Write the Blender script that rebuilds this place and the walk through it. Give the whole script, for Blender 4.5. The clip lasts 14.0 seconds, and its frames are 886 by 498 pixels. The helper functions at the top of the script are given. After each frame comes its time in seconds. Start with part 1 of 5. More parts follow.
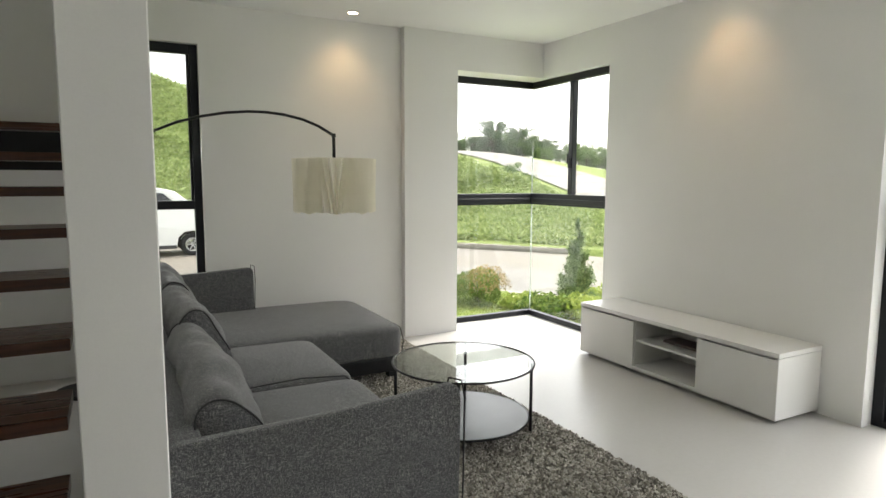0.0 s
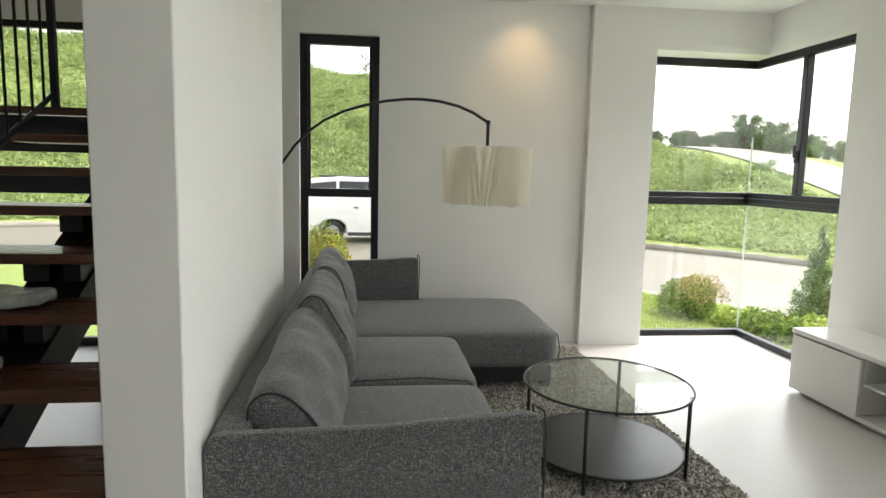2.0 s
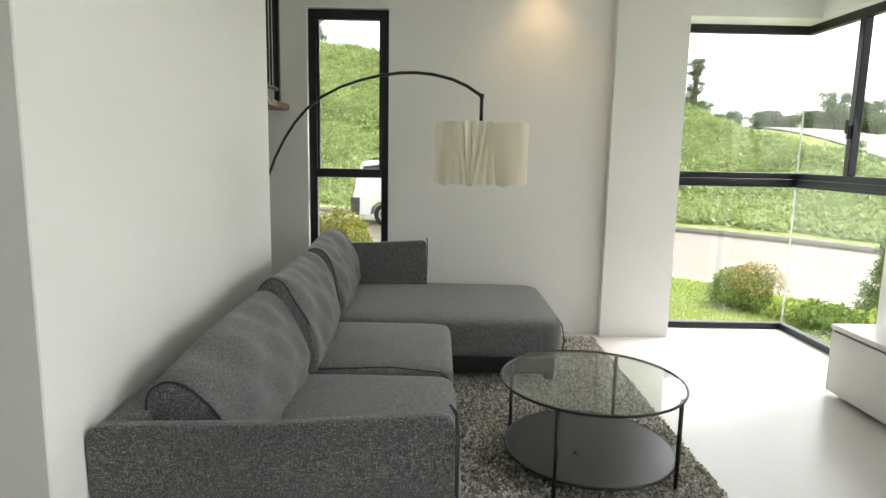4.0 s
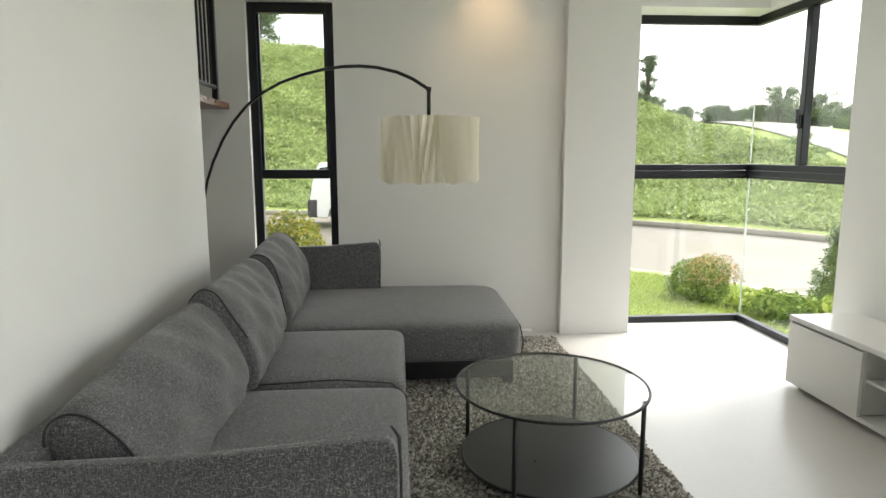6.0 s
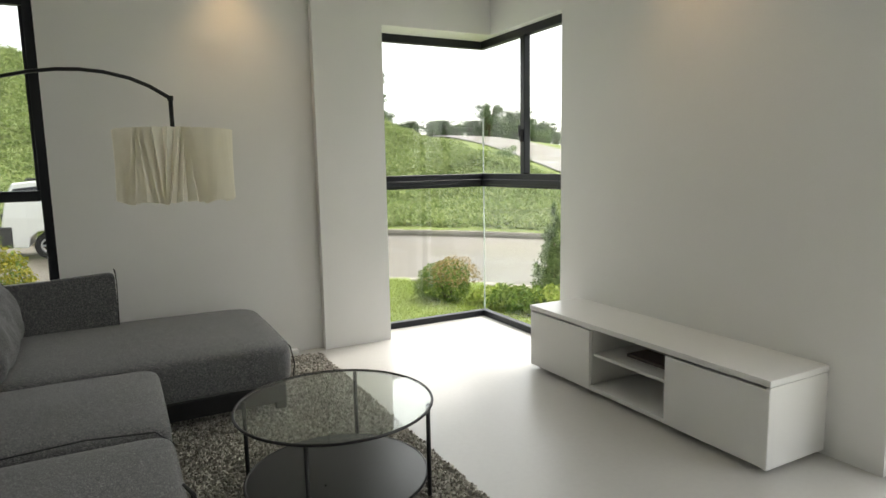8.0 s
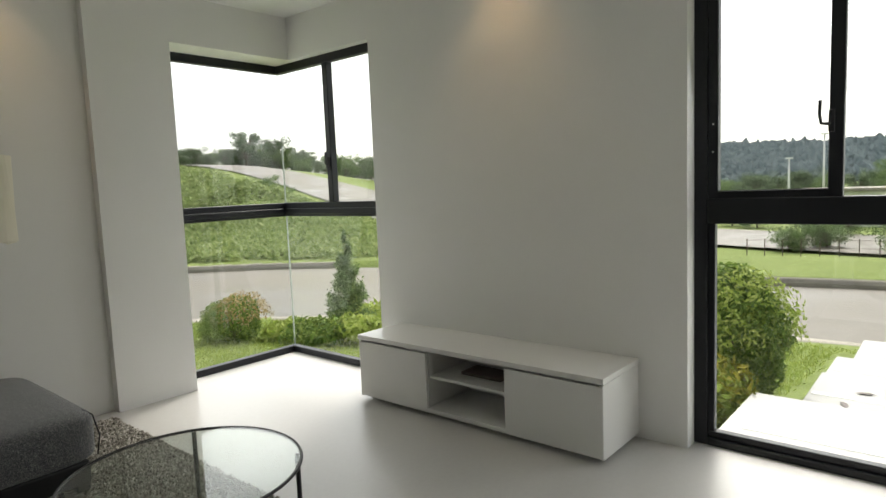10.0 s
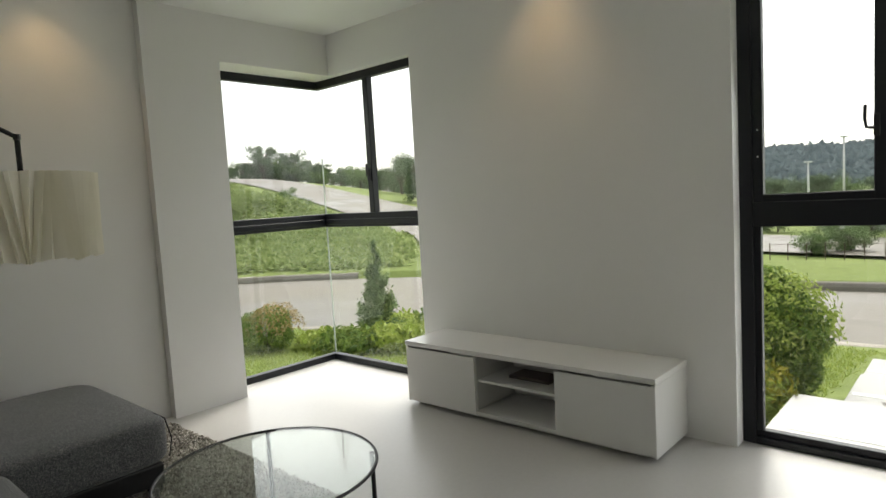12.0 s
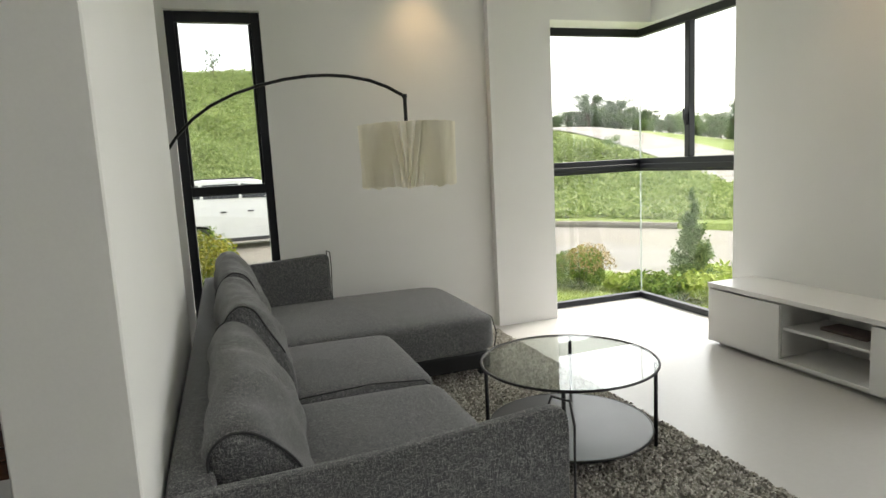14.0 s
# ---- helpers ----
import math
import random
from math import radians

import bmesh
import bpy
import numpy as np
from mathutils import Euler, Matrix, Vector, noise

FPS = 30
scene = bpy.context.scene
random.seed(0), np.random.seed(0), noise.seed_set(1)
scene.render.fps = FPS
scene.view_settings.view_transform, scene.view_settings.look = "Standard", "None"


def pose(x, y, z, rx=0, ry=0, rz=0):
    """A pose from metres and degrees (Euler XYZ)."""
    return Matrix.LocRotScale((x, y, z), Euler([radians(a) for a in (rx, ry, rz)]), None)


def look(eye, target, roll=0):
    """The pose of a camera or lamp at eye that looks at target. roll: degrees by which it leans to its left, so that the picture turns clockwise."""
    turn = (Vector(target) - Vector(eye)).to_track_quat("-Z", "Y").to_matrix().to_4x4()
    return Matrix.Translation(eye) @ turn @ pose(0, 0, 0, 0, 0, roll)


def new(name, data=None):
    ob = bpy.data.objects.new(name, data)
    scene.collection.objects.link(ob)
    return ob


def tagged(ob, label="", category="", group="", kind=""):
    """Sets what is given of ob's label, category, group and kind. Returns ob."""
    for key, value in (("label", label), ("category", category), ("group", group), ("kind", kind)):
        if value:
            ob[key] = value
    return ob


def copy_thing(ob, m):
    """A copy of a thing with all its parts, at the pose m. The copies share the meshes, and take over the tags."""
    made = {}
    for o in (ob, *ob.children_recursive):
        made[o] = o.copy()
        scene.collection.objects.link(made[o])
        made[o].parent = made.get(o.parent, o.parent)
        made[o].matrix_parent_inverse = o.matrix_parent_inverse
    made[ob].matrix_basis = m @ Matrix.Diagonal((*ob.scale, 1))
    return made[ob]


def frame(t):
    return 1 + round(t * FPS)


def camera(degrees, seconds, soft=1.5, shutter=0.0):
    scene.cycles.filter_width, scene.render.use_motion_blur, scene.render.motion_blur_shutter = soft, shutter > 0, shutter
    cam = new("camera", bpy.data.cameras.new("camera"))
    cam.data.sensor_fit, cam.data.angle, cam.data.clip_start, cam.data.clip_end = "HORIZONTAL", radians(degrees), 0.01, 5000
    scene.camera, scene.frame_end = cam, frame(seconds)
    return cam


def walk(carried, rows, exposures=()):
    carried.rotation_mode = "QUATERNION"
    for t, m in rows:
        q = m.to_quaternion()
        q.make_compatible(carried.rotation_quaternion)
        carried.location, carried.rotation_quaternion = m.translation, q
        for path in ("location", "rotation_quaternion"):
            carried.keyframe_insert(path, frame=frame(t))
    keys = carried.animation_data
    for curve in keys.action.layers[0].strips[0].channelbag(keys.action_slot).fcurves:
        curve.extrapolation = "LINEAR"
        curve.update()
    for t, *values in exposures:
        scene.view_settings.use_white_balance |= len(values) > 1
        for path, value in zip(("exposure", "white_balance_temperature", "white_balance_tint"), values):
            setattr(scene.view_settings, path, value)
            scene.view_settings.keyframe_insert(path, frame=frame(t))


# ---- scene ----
cam = camera(71.3, 14.0)
PATH = [
    (0, (0.563, 0.496, 1.506), (1.498, 2.249, 1.281), 0.2),
    (0.5, (0.657, 0.508, 1.509), (1.439, 2.335, 1.288), 0.4),
    (1, (0.779, 0.576, 1.491), (1.381, 2.47, 1.266), 0.7),
    (1.5, (0.925, 0.633, 1.507), (1.339, 2.575, 1.263), 1.2),
    (2, (1.135, 0.664, 1.48), (1.374, 2.634, 1.233), 1.3),
    (2.5, (1.288, 0.712, 1.469), (1.418, 2.69, 1.208), 1.6),
    (3, (1.443, 0.776, 1.465), (1.482, 2.755, 1.18), 1.6),
    (5.5, (1.663, 0.937, 1.44), (1.684, 2.913, 1.132), 0.9),
    (6, (1.678, 1.011, 1.437), (1.821, 2.983, 1.135), -0.1),
    (6.5, (1.659, 1.053, 1.46), (1.986, 3.001, 1.146), -0.4),
    (7, (1.606, 1.056, 1.447), (2.155, 2.955, 1.145), -0.4),
    (7.5, (1.58, 1.073, 1.449), (2.326, 2.906, 1.16), -0.7),
    (8, (1.571, 1.101, 1.439), (2.498, 2.853, 1.17), -1.1),
    (8.5, (1.56, 1.096, 1.41), (2.655, 2.751, 1.165), -1.4),
    (9, (1.492, 1.181, 1.421), (2.773, 2.699, 1.189), -1.6),
    (11.5, (1.106, 1.576, 1.453), (2.719, 2.747, 1.283), -3.2),
    (12, (1.087, 1.488, 1.447), (2.576, 2.813, 1.28), -3.3),
    (12.5, (1.109, 1.36, 1.457), (2.407, 2.869, 1.265), -3.7),
    (13, (1.016, 1.282, 1.471), (2.132, 2.925, 1.235), -3.4),
    (13.5, (0.925, 1.171, 1.451), (1.836, 2.932, 1.186), -2.9),
    (14, (0.865, 1.046, 1.407), (1.51, 2.919, 1.132), -3.0),
]
EXPOSURES = [(0.0, 0.96, 6700, 10), (1.0, 0.95, 6700, 10), (3.0, 1.18, 6650, 9), (5.5, 1.13, 6650, 9), (7.5, 0.72, 6750, 9), (8.5, 0.44, 6750, 8), (9.0, 0.33, 6750, 8), (11.5, 0.08, 6700, 8), (12.5, 0.22, 6750, 8), (13.5, 0.62, 6750, 9), (14.0, 0.86, 6750, 9)]
walk(cam, [(t, look(eye, target, roll)) for t, eye, target, roll in PATH],
     EXPOSURES)

# ---- world, sun, lamps ----
world = bpy.data.worlds.new("world")
scene.world = world
world.use_nodes = True
wn, wl = world.node_tree.nodes, world.node_tree.links
sky = wn.new("ShaderNodeTexSky")
sky.sky_type = "NISHITA"
sky.sun_disc = False
sky.sun_elevation = radians(52)
sky.sun_rotation = radians(70)
sky.dust_density = 4.0
sky.air_density = 1.0
grey = wn.new("ShaderNodeHueSaturation")
grey.inputs["Saturation"].default_value = 0.22
wl.new(sky.outputs[0], grey.inputs["Color"])
wtc = wn.new("ShaderNodeTexCoord")
wmap = wn.new("ShaderNodeMapping")
wmap.inputs["Scale"].default_value = (1.2, 1.2, 7.0)
wl.new(wtc.outputs["Generated"], wmap.inputs[0])
cloud = wn.new("ShaderNodeTexNoise")
cloud.inputs["Scale"].default_value = 1.7
cloud.inputs["Detail"].default_value = 5
wl.new(wmap.outputs[0], cloud.inputs[0])
cramp = wn.new("ShaderNodeMapRange")
cramp.inputs[1].default_value, cramp.inputs[2].default_value = 0.35, 0.7
cramp.inputs[3].default_value, cramp.inputs[4].default_value = 1.75, 2.25
wl.new(cloud.outputs[0], cramp.inputs[0])
wmul = wn.new("ShaderNodeVectorMath")
wmul.operation = "SCALE"
wl.new(grey.outputs[0], wmul.inputs[0])
wl.new(cramp.outputs[0], wmul.inputs["Scale"])
bg = wn["Background"]
bg.inputs["Strength"].default_value = 0.15
wl.new(wmul.outputs[0], bg.inputs["Color"])

sun = new("sun", bpy.data.lights.new("sun", "SUN"))
sun.data.energy, sun.data.angle, sun.data.color = 1.9, radians(14), (1.0, 0.96, 0.9)
sun.matrix_world = look((0, 0, 30), (-14.0, -5.1, 11))


def window_light(name, m, sx, sy, watts):
    la = bpy.data.lights.new(name, "AREA")
    la.shape, la.size, la.size_y, la.energy, la.color = "RECTANGLE", sx, sy, watts, (0.95, 0.98, 1.0)
    ob = new(name, la)
    ob.matrix_world = m
    return ob


window_light("sky_light_corner_back", look((4.07, 6.2, 1.3), (4.07, 5.0, 0.9)), 1.0, 2.4, 5)
window_light("sky_light_corner_side", look((4.78, 5.35, 1.3), (3.6, 5.35, 0.9)), 1.2, 2.4, 5)
window_light("sky_light_tall", look((0.93, 6.05, 1.3), (0.93, 5.0, 0.9)), 0.6, 2.4, 3.4)
window_light("sky_light_stair", look((-1.6, 6.05, 1.4), (-1.6, 5.0, 0.9)), 1.1, 2.4, 4)
# area lamp added to brighten the room, also across window_4's unseen run
window_light("sky_light_door", look((4.82, 0.6, 1.3), (3.6, 0.6, 0.9)), 3.6, 2.4, 25)

# ---- materials ----


def nodes_of(name, color, rough=0.6, metal=0.0, spec=0.5):
    m = bpy.data.materials.new(name)
    m.use_nodes = True
    nt = m.node_tree
    b = nt.nodes["Principled BSDF"]
    b.inputs["Base Color"].default_value = (*color, 1)
    b.inputs["Roughness"].default_value = rough
    b.inputs["Metallic"].default_value = metal
    b.inputs["Specular IOR Level"].default_value = spec
    return m, nt, b


def coords(nt, scale=(1, 1, 1)):
    tc = nt.nodes.new("ShaderNodeTexCoord")
    mp = nt.nodes.new("ShaderNodeMapping")
    mp.inputs["Scale"].default_value = scale
    nt.links.new(tc.outputs["Object"], mp.inputs[0])
    return mp.outputs[0]


def noisy(nt, vec, scale, detail=4, rough=0.55):
    n = nt.nodes.new("ShaderNodeTexNoise")
    n.inputs["Scale"].default_value = scale
    n.inputs["Detail"].default_value = detail
    n.inputs["Roughness"].default_value = rough
    nt.links.new(vec, n.inputs["Vector"])
    return n.outputs[0]


def ramp(nt, fac, stops):
    r = nt.nodes.new("ShaderNodeValToRGB")
    while len(r.color_ramp.elements) < len(stops):
        r.color_ramp.elements.new(0.5)
    for e, (p, c) in zip(r.color_ramp.elements, stops):
        e.position, e.color = p, (*c, 1)
    nt.links.new(fac, r.inputs[0])
    return r.outputs[0]


def mixed(nt, fac, a, b, mode="MIX"):
    x = nt.nodes.new("ShaderNodeMix")
    x.data_type, x.blend_type = "RGBA", mode
    for sock, v in ((x.inputs[0], fac), (x.inputs[6], a), (x.inputs[7], b)):
        if isinstance(v, (int, float)):
            sock.default_value = v
        elif isinstance(v, tuple):
            sock.default_value = (*v, 1)
        else:
            nt.links.new(v, sock)
    return x.outputs[2]


def bumped(nt, b, height, strength, distance):
    bp = nt.nodes.new("ShaderNodeBump")
    bp.inputs["Strength"].default_value, bp.inputs["Distance"].default_value = strength, distance
    nt.links.new(height, bp.inputs["Height"])
    nt.links.new(bp.outputs[0], b.inputs["Normal"])


def ranged(nt, fac, lo, hi, a=0.3, z=0.7):
    r = nt.nodes.new("ShaderNodeMapRange")
    for i, v in enumerate((a, z, lo, hi)):
        r.inputs[i + 1].default_value = v
    nt.links.new(fac, r.inputs[0])
    return r.outputs[0]


def two_tone(name, c1, c2, scale, rough=0.6, bump=0.0, fine=60.0, metal=0.0, spec=0.5, stretch=(1, 1, 1), rvar=0.06, dist=0.002):
    """A surface with a broad and a fine variation of colour, gloss and relief."""
    m, nt, b = nodes_of(name, c1, rough, metal, spec)
    v = coords(nt, stretch)
    broad, grain = noisy(nt, v, scale, 5), noisy(nt, v, fine, 3)
    f = nt.nodes.new("ShaderNodeMath")
    f.operation = "MULTIPLY_ADD"
    f.inputs[1].default_value = 0.35
    nt.links.new(grain, f.inputs[0])
    s = nt.nodes.new("ShaderNodeMath")
    s.operation = "MULTIPLY"
    s.inputs[1].default_value = 0.65
    nt.links.new(broad, s.inputs[0])
    nt.links.new(s.outputs[0], f.inputs[2])
    nt.links.new(ramp(nt, f.outputs[0], [(0.32, c1), (0.68, c2)]), b.inputs["Base Color"])
    nt.links.new(ranged(nt, broad, max(rough - rvar, 0.02), min(rough + rvar, 1)), b.inputs["Roughness"])
    if bump:
        bumped(nt, b, f.outputs[0], bump, dist)
    return m


M_wall = two_tone("wall_paint", (0.76, 0.755, 0.74), (0.81, 0.805, 0.79), 0.9, 0.72, 0.12, 180, rvar=0.05)
M_ceiling = two_tone("ceiling_paint", (0.8, 0.8, 0.79), (0.84, 0.84, 0.83), 0.8, 0.8, 0.08, 160)
M_floor = two_tone("floor_screed", (0.48, 0.468, 0.447), (0.53, 0.518, 0.497), 0.7, 0.33, 0.03, 35, spec=0.5, rvar=0.03)
M_frame = two_tone("window_aluminium", (0.006, 0.007, 0.01), (0.011, 0.012, 0.016), 3, 0.4, 0.05, 300, spec=0.35)
M_white = two_tone("white_lacquer", (0.745, 0.738, 0.718), (0.765, 0.758, 0.738), 1.5, 0.3, 0.0, 90, spec=0.5, rvar=0.005)
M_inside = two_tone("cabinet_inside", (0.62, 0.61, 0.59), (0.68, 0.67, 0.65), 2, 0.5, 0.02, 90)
M_black = two_tone("black_steel", (0.011, 0.011, 0.012), (0.02, 0.02, 0.021), 8, 0.42, 0.05, 300, metal=0.3)
M_dark = two_tone("dark_board", (0.09, 0.068, 0.058), (0.14, 0.105, 0.09), 6, 0.5, 0.05, 80)
M_plate = two_tone("table_shelf_steel", (0.012, 0.0125, 0.014), (0.02, 0.021, 0.023), 3, 0.32, 0.04, 200, metal=0.2)
M_concrete = two_tone("pale_concrete", (0.45, 0.445, 0.43), (0.56, 0.55, 0.535), 1.2, 0.85, 0.3, 60, rvar=0.05)
M_stripe = two_tone("white_nosing", (0.8, 0.8, 0.78), (0.86, 0.86, 0.84), 3, 0.8, 0.2, 60)
M_road = two_tone("road_concrete", (0.1, 0.089, 0.072), (0.2, 0.18, 0.148), 0.3, 0.55, 0.3, 18, rvar=0.2, dist=0.004, spec=0.3)
M_kerb = two_tone("kerb_concrete", (0.22, 0.2, 0.17), (0.38, 0.35, 0.29), 1.3, 0.9, 0.4, 25)
M_kerbdark = two_tone("kerb_face", (0.16, 0.146, 0.115), (0.28, 0.26, 0.205), 0.8, 0.9, 0.4, 20)
M_outer = two_tone("facade_render", (0.66, 0.66, 0.64), (0.74, 0.74, 0.72), 0.7, 0.85, 0.3, 90)

# woven upholstery
M_sofa, nt, b = nodes_of("grey_weave", (0.08, 0.08, 0.082), 0.95, 0, 0.15)
v = coords(nt)
mx = None
for sc in ((72, 290, 290), (290, 72, 290), (290, 290, 72)):
    st = nt.nodes.new("ShaderNodeMapping")
    st.inputs["Scale"].default_value = sc
    nt.links.new(v, st.inputs[0])
    slub = noisy(nt, st.outputs[0], 1.0, 2)
    if mx is None:
        mx = slub
    else:
        mm = nt.nodes.new("ShaderNodeMath")
        mm.operation = "MAXIMUM"
        nt.links.new(mx, mm.inputs[0])
        nt.links.new(slub, mm.inputs[1])
        mx = mm.outputs[0]
weave = ramp(nt, mx, [(0.5, (0.05, 0.05, 0.053)), (0.605, (0.132, 0.132, 0.137)), (0.75, (0.36, 0.356, 0.345))])
nt.links.new(mixed(nt, ranged(nt, noisy(nt, v, 2.2), 0.0, 0.35), weave, (0.155, 0.155, 0.16)), b.inputs["Base Color"])
b.inputs["Sheen Weight"].default_value = 0.25
bumped(nt, b, mx, 0.6, 0.003)
M_piping = two_tone("dark_piping", (0.028, 0.028, 0.03), (0.048, 0.048, 0.05), 20, 0.9, 0.2, 200)

# shaggy rug
M_rug, nt, b = nodes_of("grey_wool", (0.2, 0.19, 0.175), 0.98, 0, 0.1)
v = coords(nt)
gi = nt.nodes.new("ShaderNodeNewGeometry")
rr = ramp(nt, gi.outputs["Random Per Island"], [(0.0, (0.13, 0.12, 0.105)), (0.5, (0.37, 0.345, 0.3)), (1.0, (0.7, 0.675, 0.62))])
nt.links.new(mixed(nt, ranged(nt, noisy(nt, v, 3.0), 0, 0.25), rr, (0.24, 0.225, 0.2)), b.inputs["Base Color"])

# lampshade of folded paper
M_shade, nt, b = nodes_of("pleated_paper", (0.8, 0.76, 0.65), 0.8, 0, 0.3)
v = coords(nt)
nt.links.new(ramp(nt, noisy(nt, v, 9), [(0.3, (0.89, 0.86, 0.77)), (0.7, (0.94, 0.915, 0.84))]), b.inputs["Base Color"])
b.inputs["Transmission Weight"].default_value = 0.0
tr = nt.nodes.new("ShaderNodeBsdfTranslucent")
tr.inputs[0].default_value = (0.96, 0.93, 0.83, 1)
ms = nt.nodes.new("ShaderNodeMixShader")
ms.inputs[0].default_value = 0.42
nt.links.new(b.outputs[0], ms.inputs[1])
nt.links.new(tr.outputs[0], ms.inputs[2])
nt.links.new(ms.outputs[0], nt.nodes["Material Output"].inputs[0])

# stair wood
M_wood, nt, b = nodes_of("red_brown_wood", (0.1, 0.035, 0.018), 0.3, 0, 0.5)
v = coords(nt, (1.2, 16, 16))
g = noisy(nt, v, 3, 6, 0.6)
oi = nt.nodes.new("ShaderNodeObjectInfo")
base = ramp(nt, g, [(0.3, (0.06, 0.02, 0.01)), (0.55, (0.14, 0.048, 0.021)), (0.8, (0.22, 0.085, 0.036))])
nt.links.new(mixed(nt, ranged(nt, oi.outputs["Random"], 0, 0.35, 0, 1), base, (0.05, 0.018, 0.01)), b.inputs["Base Color"])
nt.links.new(ranged(nt, noisy(nt, v, 1.2), 0.22, 0.38), b.inputs["Roughness"])
bumped(nt, b, g, 0.1, 0.001)

# glass
M_glass, nt, b = nodes_of("clear_glass", (1, 1, 1), 0.0, 0, 0.5)
gt = nt.nodes.new("ShaderNodeBsdfTransparent")
gt.inputs[0].default_value = (0.975, 0.985, 0.98, 1)
gg = nt.nodes.new("ShaderNodeBsdfGlossy")
gg.inputs["Roughness"].default_value = 0.0
lw = nt.nodes.new("ShaderNodeLayerWeight")
lw.inputs[0].default_value = 0.5
pw = nt.nodes.new("ShaderNodeMath")
pw.operation, pw.inputs[1].default_value = "POWER", 5.0
nt.links.new(lw.outputs["Facing"], pw.inputs[0])
ma = nt.nodes.new("ShaderNodeMath")
ma.operation, ma.inputs[1].default_value, ma.inputs[2].default_value = "MULTIPLY_ADD", 0.9, 0.04
nt.links.new(pw.outputs[0], ma.inputs[0])
ms = nt.nodes.new("ShaderNodeMixShader")
nt.links.new(ma.outputs[0], ms.inputs[0])
nt.links.new(gt.outputs[0], ms.inputs[1])
nt.links.new(gg.outputs[0], ms.inputs[2])
nt.links.new(ms.outputs[0], nt.nodes["Material Output"].inputs[0])

M_edge, nt, b = nodes_of("glass_edge", (0.82, 0.88, 0.84), 0.25, 0, 0.5)
b.inputs["Transmission Weight"].default_value = 0.6

M_tableglass, nt, b = nodes_of("tinted_table_glass", (1, 1, 1), 0.0, 0, 0.5)
gt = nt.nodes.new("ShaderNodeBsdfTransparent")
gt.inputs[0].default_value = (0.87, 0.9, 0.875, 1)
gg = nt.nodes.new("ShaderNodeBsdfGlossy")
gg.inputs["Roughness"].default_value = 0.0
lw = nt.nodes.new("ShaderNodeLayerWeight")
lw.inputs[0].default_value = 0.5
pw = nt.nodes.new("ShaderNodeMath")
pw.operation, pw.inputs[1].default_value = "POWER", 5.0
nt.links.new(lw.outputs["Facing"], pw.inputs[0])
ma = nt.nodes.new("ShaderNodeMath")
ma.operation, ma.inputs[1].default_value, ma.inputs[2].default_value = "MULTIPLY_ADD", 0.9, 0.04
nt.links.new(pw.outputs[0], ma.inputs[0])
ms = nt.nodes.new("ShaderNodeMixShader")
nt.links.new(ma.outputs[0], ms.inputs[0])
nt.links.new(gt.outputs[0], ms.inputs[1])
nt.links.new(gg.outputs[0], ms.inputs[2])
nt.links.new(ms.outputs[0], nt.nodes["Material Output"].inputs[0])

M_lamp, nt, b = nodes_of("lit_downlight", (1, 0.9, 0.75), 0.5)
b.inputs["Emission Color"].default_value = (1.0, 0.82, 0.58, 1)
b.inputs["Emission Strength"].default_value = 14.0

# ---- mesh helpers ----


def mesh_ob(name, bm, mat, smooth=False):
    me = bpy.data.meshes.new(name)
    bmesh.ops.recalc_face_normals(bm, faces=bm.faces)
    bm.to_mesh(me)
    bm.free()
    me.materials.append(mat)
    if smooth:
        me.polygons.foreach_set("use_smooth", [True] * len(me.polygons))
    return new(name, me)


def part(name, bm, mat, parent, label="", smooth=False):
    ob = mesh_ob(name, bm, mat, smooth)
    if parent:
        ob.parent = parent
        ob.matrix_parent_inverse = parent.matrix_world.inverted()
    if label:
        ob["label"] = label
    return ob


def base(name, x, y, z, label, category, group="", kind=""):
    e = new(name)
    e.empty_display_size = 0.1
    e.matrix_world = pose(x, y, z)
    bpy.context.view_layer.update()
    return tagged(e, label, category, group, kind)


def box(x0, x1, y0, y1, z0, z1, bevel=0.0, seg=2, bm=None):
    own = bmesh.new()
    bmesh.ops.create_cube(own, size=1)
    for p in own.verts:
        p.co = Vector(((x0 + x1) / 2 + p.co.x * (x1 - x0), (y0 + y1) / 2 + p.co.y * (y1 - y0), (z0 + z1) / 2 + p.co.z * (z1 - z0)))
    if bevel:
        bmesh.ops.bevel(own, geom=list(own.edges), offset=bevel, segments=seg, profile=0.5, affect="EDGES", clamp_overlap=True)
    if bm is None:
        return own
    tmp = bpy.data.meshes.new("tmp")
    own.to_mesh(tmp)
    own.free()
    bm.from_mesh(tmp)
    bpy.data.meshes.remove(tmp)
    return bm


def tube(points, r, n=10, closed=False, caps=True, bm=None):
    """A round bar along points; r is one radius or one for each point."""
    bm = bm or bmesh.new()
    pts = [Vector(p) for p in points]
    k = len(pts)
    rs = r if isinstance(r, (list, tuple)) else [r] * k
    rings, ref = [], None
    for i in range(k):
        a, c = (pts[i - 1], pts[(i + 1) % k]) if closed else (pts[max(i - 1, 0)], pts[min(i + 1, k - 1)])
        t = (c - a).normalized()
        if ref is None:
            ref = t.orthogonal().normalized()
        ref = (ref - t * ref.dot(t)).normalized()
        o = t.cross(ref)
        rings.append([bm.verts.new(pts[i] + rs[i] * (math.cos(2 * math.pi * j / n) * ref + math.sin(2 * math.pi * j / n) * o)) for j in range(n)])
    for i in range(k if closed else k - 1):
        a, c = rings[i], rings[(i + 1) % k]
        for j in range(n):
            bm.faces.new((a[j], a[(j + 1) % n], c[(j + 1) % n], c[j]))
    if caps and not closed:
        bm.faces.new(rings[0][::-1])
        bm.faces.new(rings[-1])
    return bm


